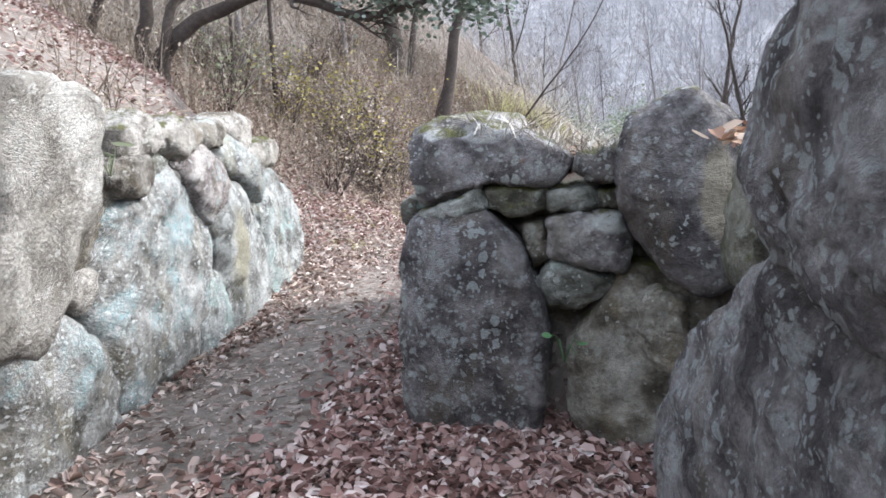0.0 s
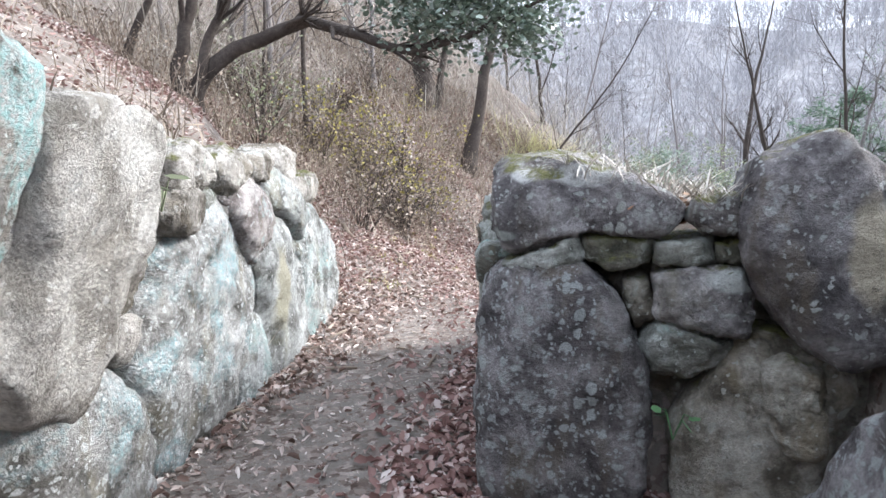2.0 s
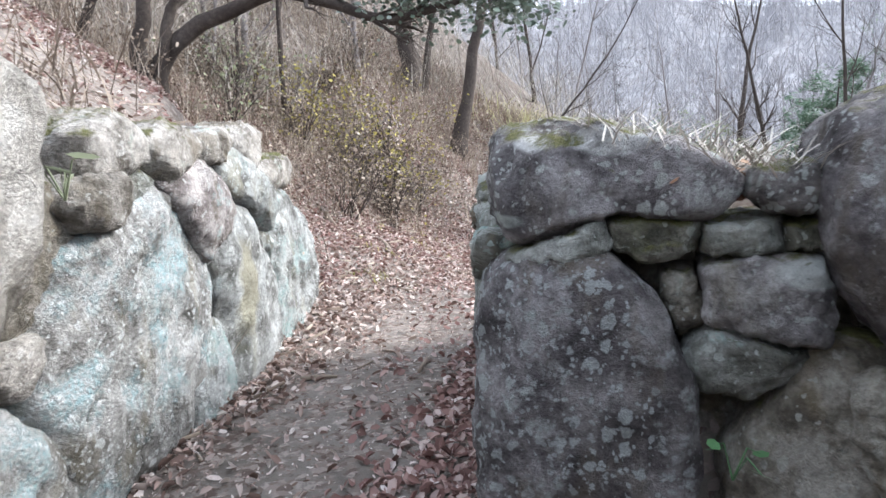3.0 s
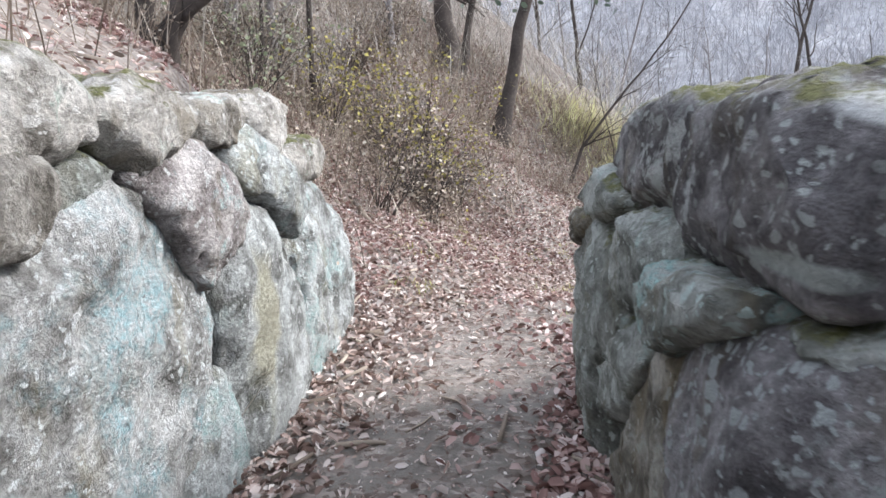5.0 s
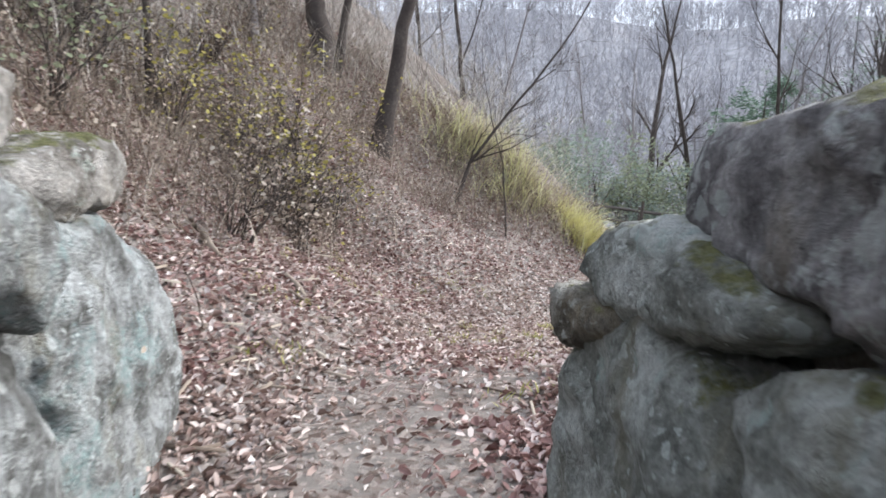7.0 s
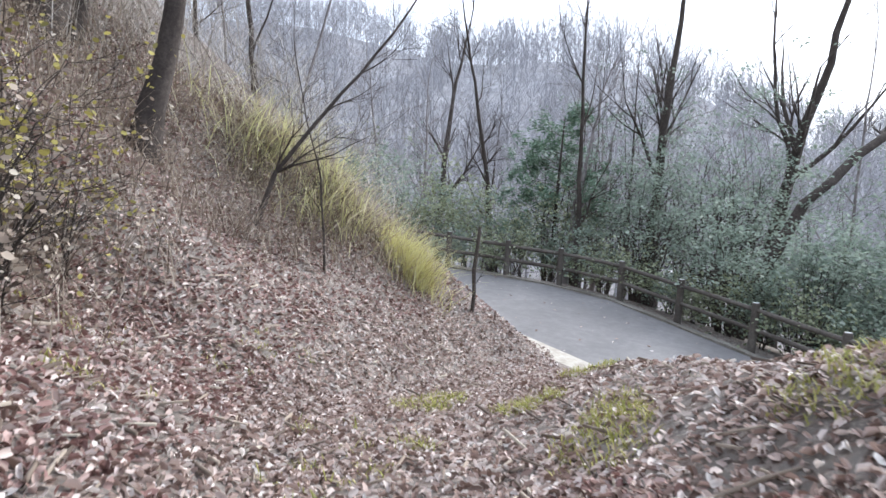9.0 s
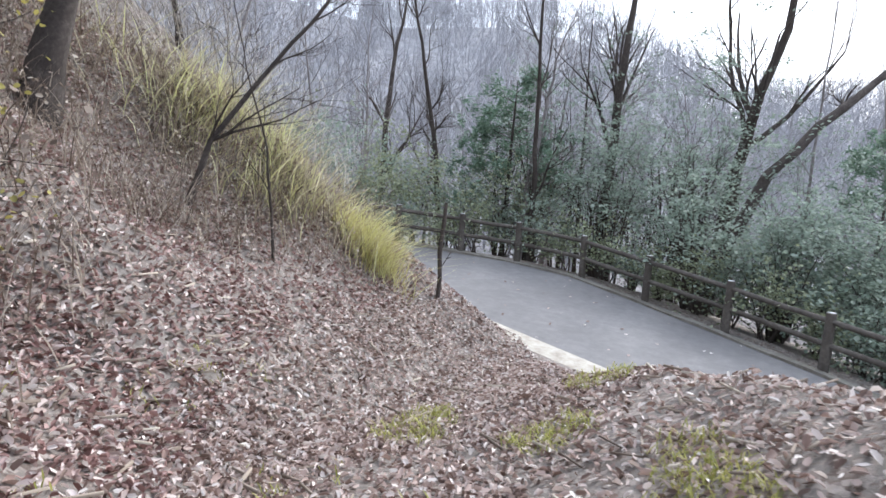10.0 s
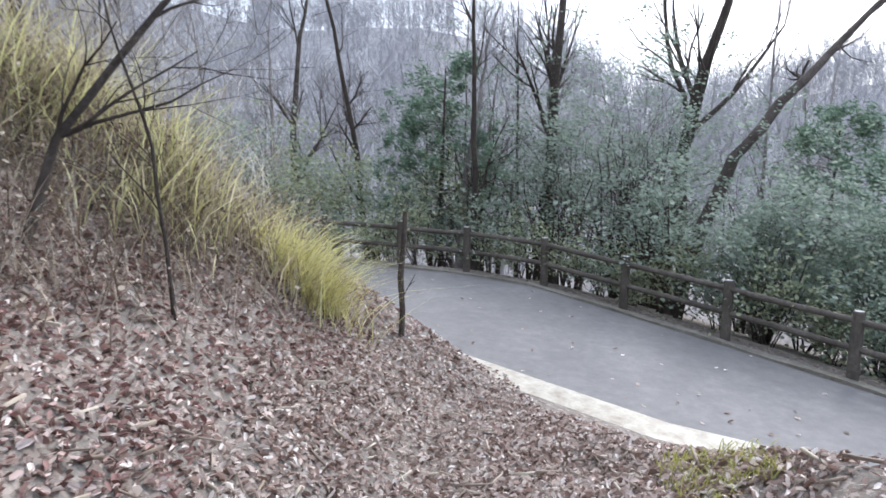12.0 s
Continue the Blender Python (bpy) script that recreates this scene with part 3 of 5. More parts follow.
W(STONE_CAPPED, [(2.74, 1.31), (3.05, 1.38), (3.5, 1.39), (3.6, 1.27), (3.46, 1.14), (3.04, 1.12), (2.72, 1.22)], -0.12, -0.14, 0.42, 3.6)
W(STONE_ROSE, [(1.05, 1.3), (1.34, 1.34), (1.54, 1.38), (1.73, 1.27), (1.92, 1.1), (1.84, 0.97), (1.65, 0.9), (1.53, 0.84), (1.36, 1.03), (1.19, 1.18)], -0.04, -0.03, 0.5, 4, label="pinkish-grey wedge of granite set on its point")
W(STONE_BLUE, [(1.78, 1.4), (2.0, 1.45), (2.3, 1.33), (2.69, 1.2), (2.81, 1.06), (2.6, 0.87), (2.45, 0.98), (2.31, 1.06), (1.92, 1.17), (1.79, 1.27)], -0.02, -0.04, 0.48, 3.6, label="slanting grey boulder over a dark joint")
W(STONE_YELLOW, [(1.9, 1.13), (2.17, 1.08), (2.42, 0.97), (2.56, 0.78), (2.72, 0.45), (2.74, 0.1), (2.6, -0.12), (1.9, -0.12), (1.8, 0.28), (1.68, 0.55), (1.62, 0.78), (1.8, 0.98)], -0.06, -0.04, 0.55, 3.8, label="tall boulder with a yellow-stained face")
W(STONE_BLUE, [(2.95, 1.14), (3.3, 1.12), (3.7, 0.9), (4.02, 0.55), (4.07, 0.18), (3.95, -0.12), (2.85, -0.12), (2.75, 0.2), (2.79, 0.48), (2.68, 0.8), (2.8, 1.03)], -0.05, -0.1, 0.65, 3.2, label="end boulder streaked pale green")
W(STONE_BLUE, [(1.66, 0.52), (1.86, 0.28), (1.9, -0.1), (1.3, -0.12), (1.28, 0.2), (1.5, 0.38)], -0.1, -0.1, 0.42, 3)
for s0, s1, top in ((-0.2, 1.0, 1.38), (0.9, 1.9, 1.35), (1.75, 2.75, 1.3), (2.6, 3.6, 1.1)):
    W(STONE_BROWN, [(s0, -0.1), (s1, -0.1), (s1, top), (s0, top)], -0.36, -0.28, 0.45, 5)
for s0 in (-2.9, -4.4):
    W(STONE_BLUE, [(s0, -0.1), (s0 + 1.4, -0.1), (s0 + 1.3, 0.9), (s0, 0.95)], -0.3, -0.1, 0.6, 4)
    W(STONE_PALE, [(s0, 0.92), (s0 + 1.2, 0.95), (s0 + 1.15, 1.7), (s0, 1.75)], -0.05, 0.2, 0.6, 4)

# the sleeve wall that narrows the chamber to the passage
wl_b = Wall("wall_front", "old dry-stone chamber wall of dark lichen-speckled boulders", (0.55, 3.42, 0), (1, -0.16, 0), (0.16, 1, 0))
W = wl_b.stone
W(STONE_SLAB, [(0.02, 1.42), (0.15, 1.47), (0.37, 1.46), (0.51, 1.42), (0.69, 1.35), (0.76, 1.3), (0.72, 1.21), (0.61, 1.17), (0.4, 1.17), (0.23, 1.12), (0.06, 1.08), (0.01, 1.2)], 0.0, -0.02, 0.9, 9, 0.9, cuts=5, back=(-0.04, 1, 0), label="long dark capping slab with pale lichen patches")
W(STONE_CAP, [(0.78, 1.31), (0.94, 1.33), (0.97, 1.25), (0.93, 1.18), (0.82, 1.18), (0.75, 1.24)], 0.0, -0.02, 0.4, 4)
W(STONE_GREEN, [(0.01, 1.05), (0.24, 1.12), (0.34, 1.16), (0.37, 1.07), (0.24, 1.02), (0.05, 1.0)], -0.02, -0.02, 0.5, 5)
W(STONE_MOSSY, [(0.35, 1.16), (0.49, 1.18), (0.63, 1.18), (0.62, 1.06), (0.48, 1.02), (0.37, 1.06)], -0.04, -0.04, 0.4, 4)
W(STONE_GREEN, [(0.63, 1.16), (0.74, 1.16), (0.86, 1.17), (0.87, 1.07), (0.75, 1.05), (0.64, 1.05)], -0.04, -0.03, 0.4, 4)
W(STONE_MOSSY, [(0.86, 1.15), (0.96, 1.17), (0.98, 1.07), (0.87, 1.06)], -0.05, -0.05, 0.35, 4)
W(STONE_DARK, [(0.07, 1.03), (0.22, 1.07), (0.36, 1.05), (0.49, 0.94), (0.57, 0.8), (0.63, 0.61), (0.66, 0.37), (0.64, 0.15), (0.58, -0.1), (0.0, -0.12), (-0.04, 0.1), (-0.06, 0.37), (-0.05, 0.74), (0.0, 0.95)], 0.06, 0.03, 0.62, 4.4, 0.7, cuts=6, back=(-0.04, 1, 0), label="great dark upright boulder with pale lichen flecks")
W(STONE_PATCH, [(0.64, 1.02), (0.79, 1.06), (0.96, 1.06), (1.0, 0.93), (0.98, 0.79), (0.81, 0.81), (0.65, 0.85)], 0.0, 0.0, 0.4, 4.4, label="dark stone with a pale lichen patch on its brow")
W(STONE_GREEN, [(0.6, 0.77), (0.68, 0.83), (0.81, 0.8), (0.94, 0.76), (0.9, 0.68), (0.78, 0.61), (0.64, 0.62), (0.58, 0.7)], -0.02, 0.0, 0.4, 3.2)
W(STONE_BROWN, [(0.52, 0.99), (0.62, 1.0), (0.65, 0.82), (0.57, 0.78), (0.52, 0.87)], -0.09, -0.08, 0.3, 3.4)
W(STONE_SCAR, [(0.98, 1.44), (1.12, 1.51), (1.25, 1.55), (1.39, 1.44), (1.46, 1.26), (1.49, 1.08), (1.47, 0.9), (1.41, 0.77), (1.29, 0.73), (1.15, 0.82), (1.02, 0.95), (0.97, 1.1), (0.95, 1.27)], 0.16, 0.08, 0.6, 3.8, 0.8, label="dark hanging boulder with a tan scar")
W(STONE_BROWN, [(0.93, 0.75), (1.02, 0.8), (1.17, 0.77), (1.36, 0.68), (1.33, 0.5), (1.27, 0.25), (1.2, -0.1), (0.85, -0.12), (0.74, 0.1), (0.73, 0.4), (0.82, 0.58)], 0.04, -0.02, 0.55, 3.4)
W(STONE_BROWN, [(1.03, 0.7), (1.12, 0.74), (1.23, 0.68), (1.26, 0.44), (1.23, 0.35), (1.11, 0.39), (1.04, 0.54)], 0.09, 0.06, 0.3, 3.2)
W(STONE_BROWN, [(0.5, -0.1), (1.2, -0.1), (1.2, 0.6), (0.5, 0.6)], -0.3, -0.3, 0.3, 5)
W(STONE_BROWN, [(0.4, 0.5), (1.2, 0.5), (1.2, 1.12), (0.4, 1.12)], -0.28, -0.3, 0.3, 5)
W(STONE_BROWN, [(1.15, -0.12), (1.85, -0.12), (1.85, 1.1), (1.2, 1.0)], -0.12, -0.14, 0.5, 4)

wl_c = Wall("wall_east", "dark lichen-speckled boulders of the chamber side wall", (1.60, 2.85, 0), (0.03, -1, 0), (1, 0.03, 0))
W = wl_c.stone
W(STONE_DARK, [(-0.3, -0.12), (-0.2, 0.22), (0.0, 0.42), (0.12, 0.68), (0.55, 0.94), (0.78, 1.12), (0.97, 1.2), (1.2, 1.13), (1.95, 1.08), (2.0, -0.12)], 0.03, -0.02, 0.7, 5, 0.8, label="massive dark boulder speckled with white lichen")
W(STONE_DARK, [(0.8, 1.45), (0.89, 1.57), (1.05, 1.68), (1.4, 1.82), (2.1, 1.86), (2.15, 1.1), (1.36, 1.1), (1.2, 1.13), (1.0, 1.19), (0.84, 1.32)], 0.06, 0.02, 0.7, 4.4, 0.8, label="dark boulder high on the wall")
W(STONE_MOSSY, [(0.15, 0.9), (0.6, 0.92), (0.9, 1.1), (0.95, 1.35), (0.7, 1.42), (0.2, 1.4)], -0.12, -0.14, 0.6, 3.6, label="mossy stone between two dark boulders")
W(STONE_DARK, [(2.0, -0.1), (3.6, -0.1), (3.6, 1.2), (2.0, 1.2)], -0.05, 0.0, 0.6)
W(STONE_BROWN, [(2.1, 1.2), (3.6, 1.2), (3.6, 1.9), (2.1, 1.9)], -0.05, 0.05, 0.6)

wl_d = Wall("wall_passage_east", "green-grey dry-stone passage wall with moss on top", (0.50, 3.5, 0), (-0.061, 0.998, 0), (0.998, 0.061, 0))
W = wl_d.stone
W(STONE_CAP, [(1.93, 1.28), (1.88, 1.43), (1.6, 1.48), (1.0, 1.5), (0.78, 1.46), (0.7, 1.3), (0.74, 1.2), (0.95, 1.13), (1.35, 1.1), (1.78, 1.15)], -0.02, -0.06, 0.6, 3.8, label="dark rounded capping boulder with yellow moss")
W(STONE_GREEN, [(2.46, 0.86), (2.1, 1.0), (1.75, 1.04), (1.5, 0.98), (1.33, 0.84), (1.2, 0.74), (1.3, 0.58), (1.5, 0.43), (1.5, 0.2), (1.6, -0.1), (2.4, -0.1), (2.52, 0.35)], 0.07, 0.07, 0.65, 3.6, label="tall grey boulder at the passage mouth")
W(STONE_BROWN, [(2.46, 0.86), (2.4, 0.98), (2.1, 1.04), (1.9, 0.97), (2.2, 0.84)], 0.1, 0.1, 0.35, 3.2)
W(STONE_GREEN, [(2.28, 1.1), (2.1, 1.2), (1.8, 1.26), (1.5, 1.18), (1.34, 1.12), (1.6, 1.03), (2.1, 0.98)], 0.06, 0.04, 0.45, 3.2)
W(STONE_GREEN, [(1.39, 1.06), (1.2, 1.11), (0.95, 1.15), (0.74, 1.12), (0.7, 1.02), (0.86, 0.86), (1.1, 0.79), (1.36, 0.84), (1.5, 0.94)], 0.04, 0.03, 0.45, 5, label="greenish angular stone")
W(STONE_CYAN_DIM, [(0.86, 0.97), (0.6, 1.06), (0.34, 1.08), (0.08, 1.1), (0.13, 1.03), (0.43, 0.89), (0.61, 0.83), (0.79, 0.84)], 0.06, 0.03, 0.4, 4.4)
W(STONE_GREEN, [(1.66, 0.42), (1.26, 0.7), (0.98, 0.81), (0.84, 0.74), (1.05, 0.48), (1.35, 0.3), (1.64, 0.26)], 0.05, 0.03, 0.4, 3.6)
W(STONE_BROWN, [(0.96, 0.68), (0.76, 0.82), (0.47, 0.87), (0.42, 0.7), (0.5, -0.1), (1.55, -0.1), (1.5, 0.1), (1.2, 0.4)], 0.02, 0.0, 0.5, 3.6)
W(STONE_BROWN, [(0.2, -0.1), (2.1, -0.1), (2.1, 1.15), (0.2, 1.15)], -0.16, -0.2, 0.5, 6)


# ---- the sandy verge between bank and lane ----
va = np.array([0.1, 0.06]) * np.sin(np.arange(50)[:, None] * np.array([1.7, 2.3])) + resample([(4.9, 20.3), (5.2, 18.4), (5.3, 17.2), (5.05, 16.4), (4.6, 15.5), (5.1, 14.4), (6.2, 13.1), (7.2, 11.5)], 50)
vb = resample([(4.95, 20.3), (5.3, 18.5), (5.85, 16.5), (6.3, 14.9), (7.1, 13.5), (7.55, 12), (7.7, 11)], 50)
verge = ribbon("pavement", va, vb, lambda x, y: road_z(x, y) + 0.055, 0.1, 4, VERGE)
tagged(verge, "pale sandy concrete verge along the lane", "verge", kind="structure")


inner = np.array([(p[0] - 0.3, p[1] - 0.05) for p in eb])
outer = np.array([(p[0] - 0.15, p[1] - 0.0) for p in eb])
kerb = ribbon("kerb", inner, outer, lambda x, y: road_z(x, y) + 0.045 + 0.012 * math.sin(3.1 * y), 0.16, 1, KERB)
tagged(kerb, "low stained concrete kerb under the fence", "kerb", kind="structure")


# ---- leaves, blades and twigs ----
def fast_mesh(name, verts, quads, material, kind="", label="", category="", parent=None):
    me = bpy.data.meshes.new(name)
    nv, nq = len(verts), len(quads)
    me.vertices.add(nv)
    me.vertices.foreach_set("co", np.asarray(verts, np.float32).ravel())
    me.loops.add(nq * 4)
    me.loops.foreach_set("vertex_index", np.asarray(quads, np.int32).ravel())
    me.polygons.add(nq)
    me.polygons.foreach_set("loop_start", np.arange(0, nq * 4, 4, dtype=np.int32))
    me.materials.append(material)
    me.update(calc_edges=True)
    ob = new(name, me)
    if parent is not None:
        ob.parent = parent
    tagged(ob, label, category, kind=kind)
    return ob


def turns(rng, n, tilt):
    """Random frames: a long way, a side way and a normal that leans up to tilt from upright."""
    a = rng.uniform(0, 2 * np.pi, n)
    nrm = np.stack([rng.normal(0, tilt, n), rng.normal(0, tilt, n), np.ones(n)], 1)
    nrm /= np.linalg.norm(nrm, axis=1, keepdims=True)
    u = np.stack([np.cos(a), np.sin(a), np.zeros(n)], 1)
    u -= nrm * (u * nrm).sum(1, keepdims=True)
    u /= np.linalg.norm(u, axis=1, keepdims=True)
    return u, np.cross(nrm, u), nrm


def leaf_cloud(pts, size, tilt, rng, narrow=0.24, curl=0.4):
    """Folded, pointed leaves at pts: six corners and two faces each."""
    n = len(pts)
    u, v, w = turns(rng, n, tilt)
    s = (size * rng.uniform(0.6, 1.3, n))[:, None]
    c = (curl * rng.uniform(-0.4, 1.2, n))[:, None]
    wid = narrow * rng.uniform(0.7, 1.2, n)[:, None]
    e = [(-0.5, 0, 0), (0.5, 0, 0.3), (0.28, 1, 1), (-0.22, 1.1, 1), (-0.22, -1.1, 1), (0.28, -1, 1)]
    vs = np.stack([pts + s * (a * u + b * wid * v + k * c * w * 0.5) for a, b, k in e], 1).reshape(-1, 3)
    base = np.arange(n)[:, None] * 6
    q = np.concatenate([base + [0, 1, 2, 3], base + [1, 0, 4, 5]], 0)
    return vs, q


def blade_cloud(roots, length, width, lean, rng, bend=0.5, droop=(0, 0)):
    """Thin blades that rise from roots and arch over."""
    n = len(roots)
    a = rng.uniform(0, 2 * np.pi, n)
    out = np.stack([np.cos(a) + droop[0], np.sin(a) + droop[1], np.zeros(n)], 1)
    side = np.stack([-np.sin(a), np.cos(a), np.zeros(n)], 1)
    L = (length * rng.uniform(0.45, 1.25, n))[:, None]
    ln = (lean * rng.uniform(0.1, 1.3, n))[:, None]
    bd = (bend * rng.uniform(0.2, 1.3, n))[:, None]
    wd = (width * rng.uniform(0.6, 1.3, n))[:, None]
    rows = []
    for k, wk in ((0, 0.8), (0.4, 1.0), (0.75, 0.7), (1.0, 0.12)):
        mid = roots + L * (k * np.array([0, 0, 1.0]) * (1 - 0.35 * bd * k) + out * (ln * k + bd * k * k))
        rows += [mid - side * wd * wk / 2, mid + side * wd * wk / 2]
    vs = np.stack(rows, 1).reshape(-1, 3)
    base = np.arange(n)[:, None] * 8
    q = np.concatenate([base + [0, 1, 3, 2], base + [2, 3, 5, 4], base + [4, 5, 7, 6]], 0)
    return vs, q


def join(clouds):
    vs, qs, k = [], [], 0
    for v, q in clouds:
        vs.append(v)
        qs.append(q + k)
        k += len(v)
    return np.concatenate(vs), np.concatenate(qs)


rng = np.random.default_rng(5)


def flat_enough(x, y):
    z0 = ground_z(x, y)
    return (np.abs(ground_z(x + 0.1, y) - z0) < 0.16) & (np.abs(ground_z(x, y + 0.1) - z0) < 0.16)


def clump(x, y, f=1.0):
    return 0.5 + 0.25 * np.sin(1.9 * f * x + 1.3 * np.sin(1.1 * f * y)) + 0.25 * np.sin(2.3 * f * y - 1.7 * f * x + 2)


def scatter(n, x0, x1, y0, y1, keep):
    x, y = rng.uniform(x0, x1, n), rng.uniform(y0, y1, n)
    k = keep(x, y) > rng.uniform(0, 1, n)
    x, y = x[k], y[k]
    k = flat_enough(x, y)
    x, y = x[k], y[k]
    return np.stack([x, y, ground_z(x, y) + rng.uniform(0.004, 0.03, len(x))], 1)


def off_road(x, y):
    e, _ = along(NEAR_EDGE, x, y)
    va_d, _ = along([tuple(p) for p in va[::4]], x, y)
    return ((e < -0.1) & ~((va_d > 0.3) & (y < 20) & (y > 11.5))) * 1.0


def passage_floor(x, y):
    """Leaves lie along the walls and hardly on the trodden middle."""
    mid = -0.32 + 0.02 * y + 0.12 * np.sin(1.3 * y)
    edge = np.abs(x - mid)
    base = np.where(x > mid, ease(edge, 0.2, 0.55), 0.8 * ease(edge, 0.42, 0.75))
    base = np.maximum(base, ease(2.9 - y, -0.4, 0.5) * 0.75)
    base = np.where(y > 6.6, np.maximum(base, 0.5 * ease(y, 7.8, 9.0)), base)
    return base * (0.35 + 0.65 * clump(x, y)) + 0.035


def slope_floor(x, y):
    d, _ = along(GULLY, x, y)
    return (0.45 + 0.55 * clump(x, y, 1.6)) * off_road(x, y) * (1 - 0.88 * ease(-np.abs(d - 0.05), -0.95, -0.45) * (1 - ease(y, 7.9, 9.2))) * np.where(np.abs(d) < 0.45, 0.75, 1.0)


def mound_floor(x, y):
    return (0.28 + 0.6 * clump(x, y, 1.4) ** 2) * off_road(x, y)


red_pts = np.concatenate([scatter(32000, -0.3, 1.7, 1.0, 7.2, lambda x, y: passage_floor(x, y) * (ground_z(x, y) < 0.3)), scatter(5000, -0.6, 1.6, 7, 9.5, lambda x, y: slope_floor(x, y) * (ground_z(x, y) < 0.25))])
v, q = leaf_cloud(red_pts, 0.064, 0.65, rng, 0.24, 0.6)
fast_mesh("leaf_litter", v, q, LITTER_RED, "stuff", "drift of reddish-brown dry oak leaves on the path", "leaves")
tan_pts = np.concatenate([
    scatter(20000, -1.8, -0.2, 1.0, 7.4, passage_floor),
    scatter(76000, -4.5, 5.2, 7.0, 13.0, lambda x, y: slope_floor(x, y) * np.where(x > 1.7, 0.42, 1.0)),
    scatter(72000, -3.5, 6.0, 12.0, 18.5, slope_floor),
    scatter(9000, -6.0, -1.0, -1.0, 7.5, lambda x, y: 0.7 + 0 * x),
])
uphill = (along(GULLY, tan_pts[:, 0], tan_pts[:, 1])[0] > 1.1) & (rng.uniform(0, 1, len(tan_pts)) < 0.55)
v, q = leaf_cloud(tan_pts[~uphill], 0.062, 0.8, rng, 0.18, 0.8)
fast_mesh("leaf_litter", v, q, LITTER, "stuff", "thick carpet of pale brown dry leaves on the slope", "leaves")
v, q = leaf_cloud(tan_pts[uphill], 0.06, 0.85, rng, 0.18, 0.8)
fast_mesh("leaf_litter", v, q, LITTER_RED, "stuff", "darker reddish dead leaves lying up the bank", "leaves")
crumb = scatter(9000, -1.1, 0.9, 1.5, 8.5, lambda x, y: 0.3 + 0.7 * clump(x, y, 3.0))
v, q = leaf_cloud(crumb[crumb[:, 2] < 0.4] - (0, 0, 0.004), 0.024, 0.5, rng, 0.16, 0.4)
fast_mesh("leaf_crumbs", v, q, LITTER, "stuff", "broken leaf crumbs trodden into the path", "leaves")
top_pts = np.concatenate([scatter(16000, 0.7, 5.5, 3.9, 9.5, mound_floor), scatter(3000, 1.9, 4, 1.0, 4.0, mound_floor)])
v, q = leaf_cloud(top_pts, 0.055, 0.5, rng)
fast_mesh("leaf_litter", v, q, LITTER, "stuff", "scattered dry leaves on the earth behind the wall", "leaves")

rx, ry = rng.uniform(5.2, 10, 260), rng.uniform(12, 24, 260)
on_r = (along(NEAR_EDGE, rx, ry)[0] > 0.1) & (along(FAR_EDGE, rx, ry)[0] < -0.35) & (rng.uniform(0, 1, 260) < 0.5)
v, q = leaf_cloud(np.stack([rx, ry, road_z(rx, ry) + 0.012], 1)[on_r], 0.07, 0.2, rng)
fast_mesh("stray_leaves", v, q, LITTER, "stuff", "a few stray dry leaves on the asphalt", "leaves")

# fallen twigs in the litter
tw = scatter(1500, -2.5, 4.5, 4.0, 16, lambda x, y: slope_floor(x, y))
u, s_, w_ = turns(rng, len(tw), 0.15)
ln = (rng.uniform(0.08, 0.35, len(tw)))[:, None]
wd = (rng.uniform(0.004, 0.009, len(tw)))[:, None]
ends = [tw - u * ln / 2 - s_ * wd, tw - u * ln / 2 + s_ * wd, tw + u * ln / 2 + s_ * wd, tw + u * ln / 2 - s_ * wd]
lo = np.stack(ends + [p + w_ * wd * 2 for p in ends], 1).reshape(-1, 3)
b8 = np.arange(len(tw))[:, None] * 8
q = np.concatenate([b8 + f for f in ([4, 5, 6, 7], [0, 1, 5, 4], [1, 2, 6, 5], [2, 3, 7, 6], [3, 0, 4, 7])], 0)
fast_mesh("fallen_twigs", lo, q, DRY_WEED, "stuff", "thin dry twigs lying in the leaf litter", "twigs")


# dead brown weeds on the bank, thicker uphill
def brush_mask(x, y):
    d, _ = along(GULLY, x, y)
    return ease(d + 0.5 * ease(y, 14.2, 15.5), 1.7, 3.1) * (0.3 + 0.7 * clump(x, y, 2.0)) * off_road(x, y)



def grass_mask(x, y):
    return np.minimum(1, np.exp(-(((x - 1.25) / 1.1) ** 2 + ((y - 17.15) / 0.5) ** 2)) * (0.3 + 0.8 * (clump(x, y, 2.6) > 0.45)))


def tuft_mask(x, y):
    return np.minimum(1, 1.3 * np.exp(-(((x - 2.98) / 0.34) ** 2 + ((y - 17.15) / 0.3) ** 2)))


roots = np.concatenate([scatter(32000, -5.5, 3.6, 8.0, 18.5, brush_mask), scatter(9000, -1.5, 3.2, 15.6, 17.4, grass_mask), scatter(2600, -5.0, -1.2, 1.5, 8.0, lambda x, y: 0.25 * clump(x, y, 2))])
v1 = blade_cloud(roots, 0.5, 0.009, 0.6, rng, 0.5)
more = roots[rng.uniform(0, 1, len(roots)) < 0.9]
lift = more + np.stack([rng.normal(0, 0.08, len(more)), rng.normal(0, 0.08, len(more)), rng.uniform(0.02, 0.55, len(more))], 1)
v2 = leaf_cloud(lift, 0.05, 1.2, rng)
v, q = join([v1, v2])
fast_mesh("dry_weeds", v, q, DRY_WEED, "stuff", "tangle of dead brown weeds and withered leaves on the bank", "weeds")


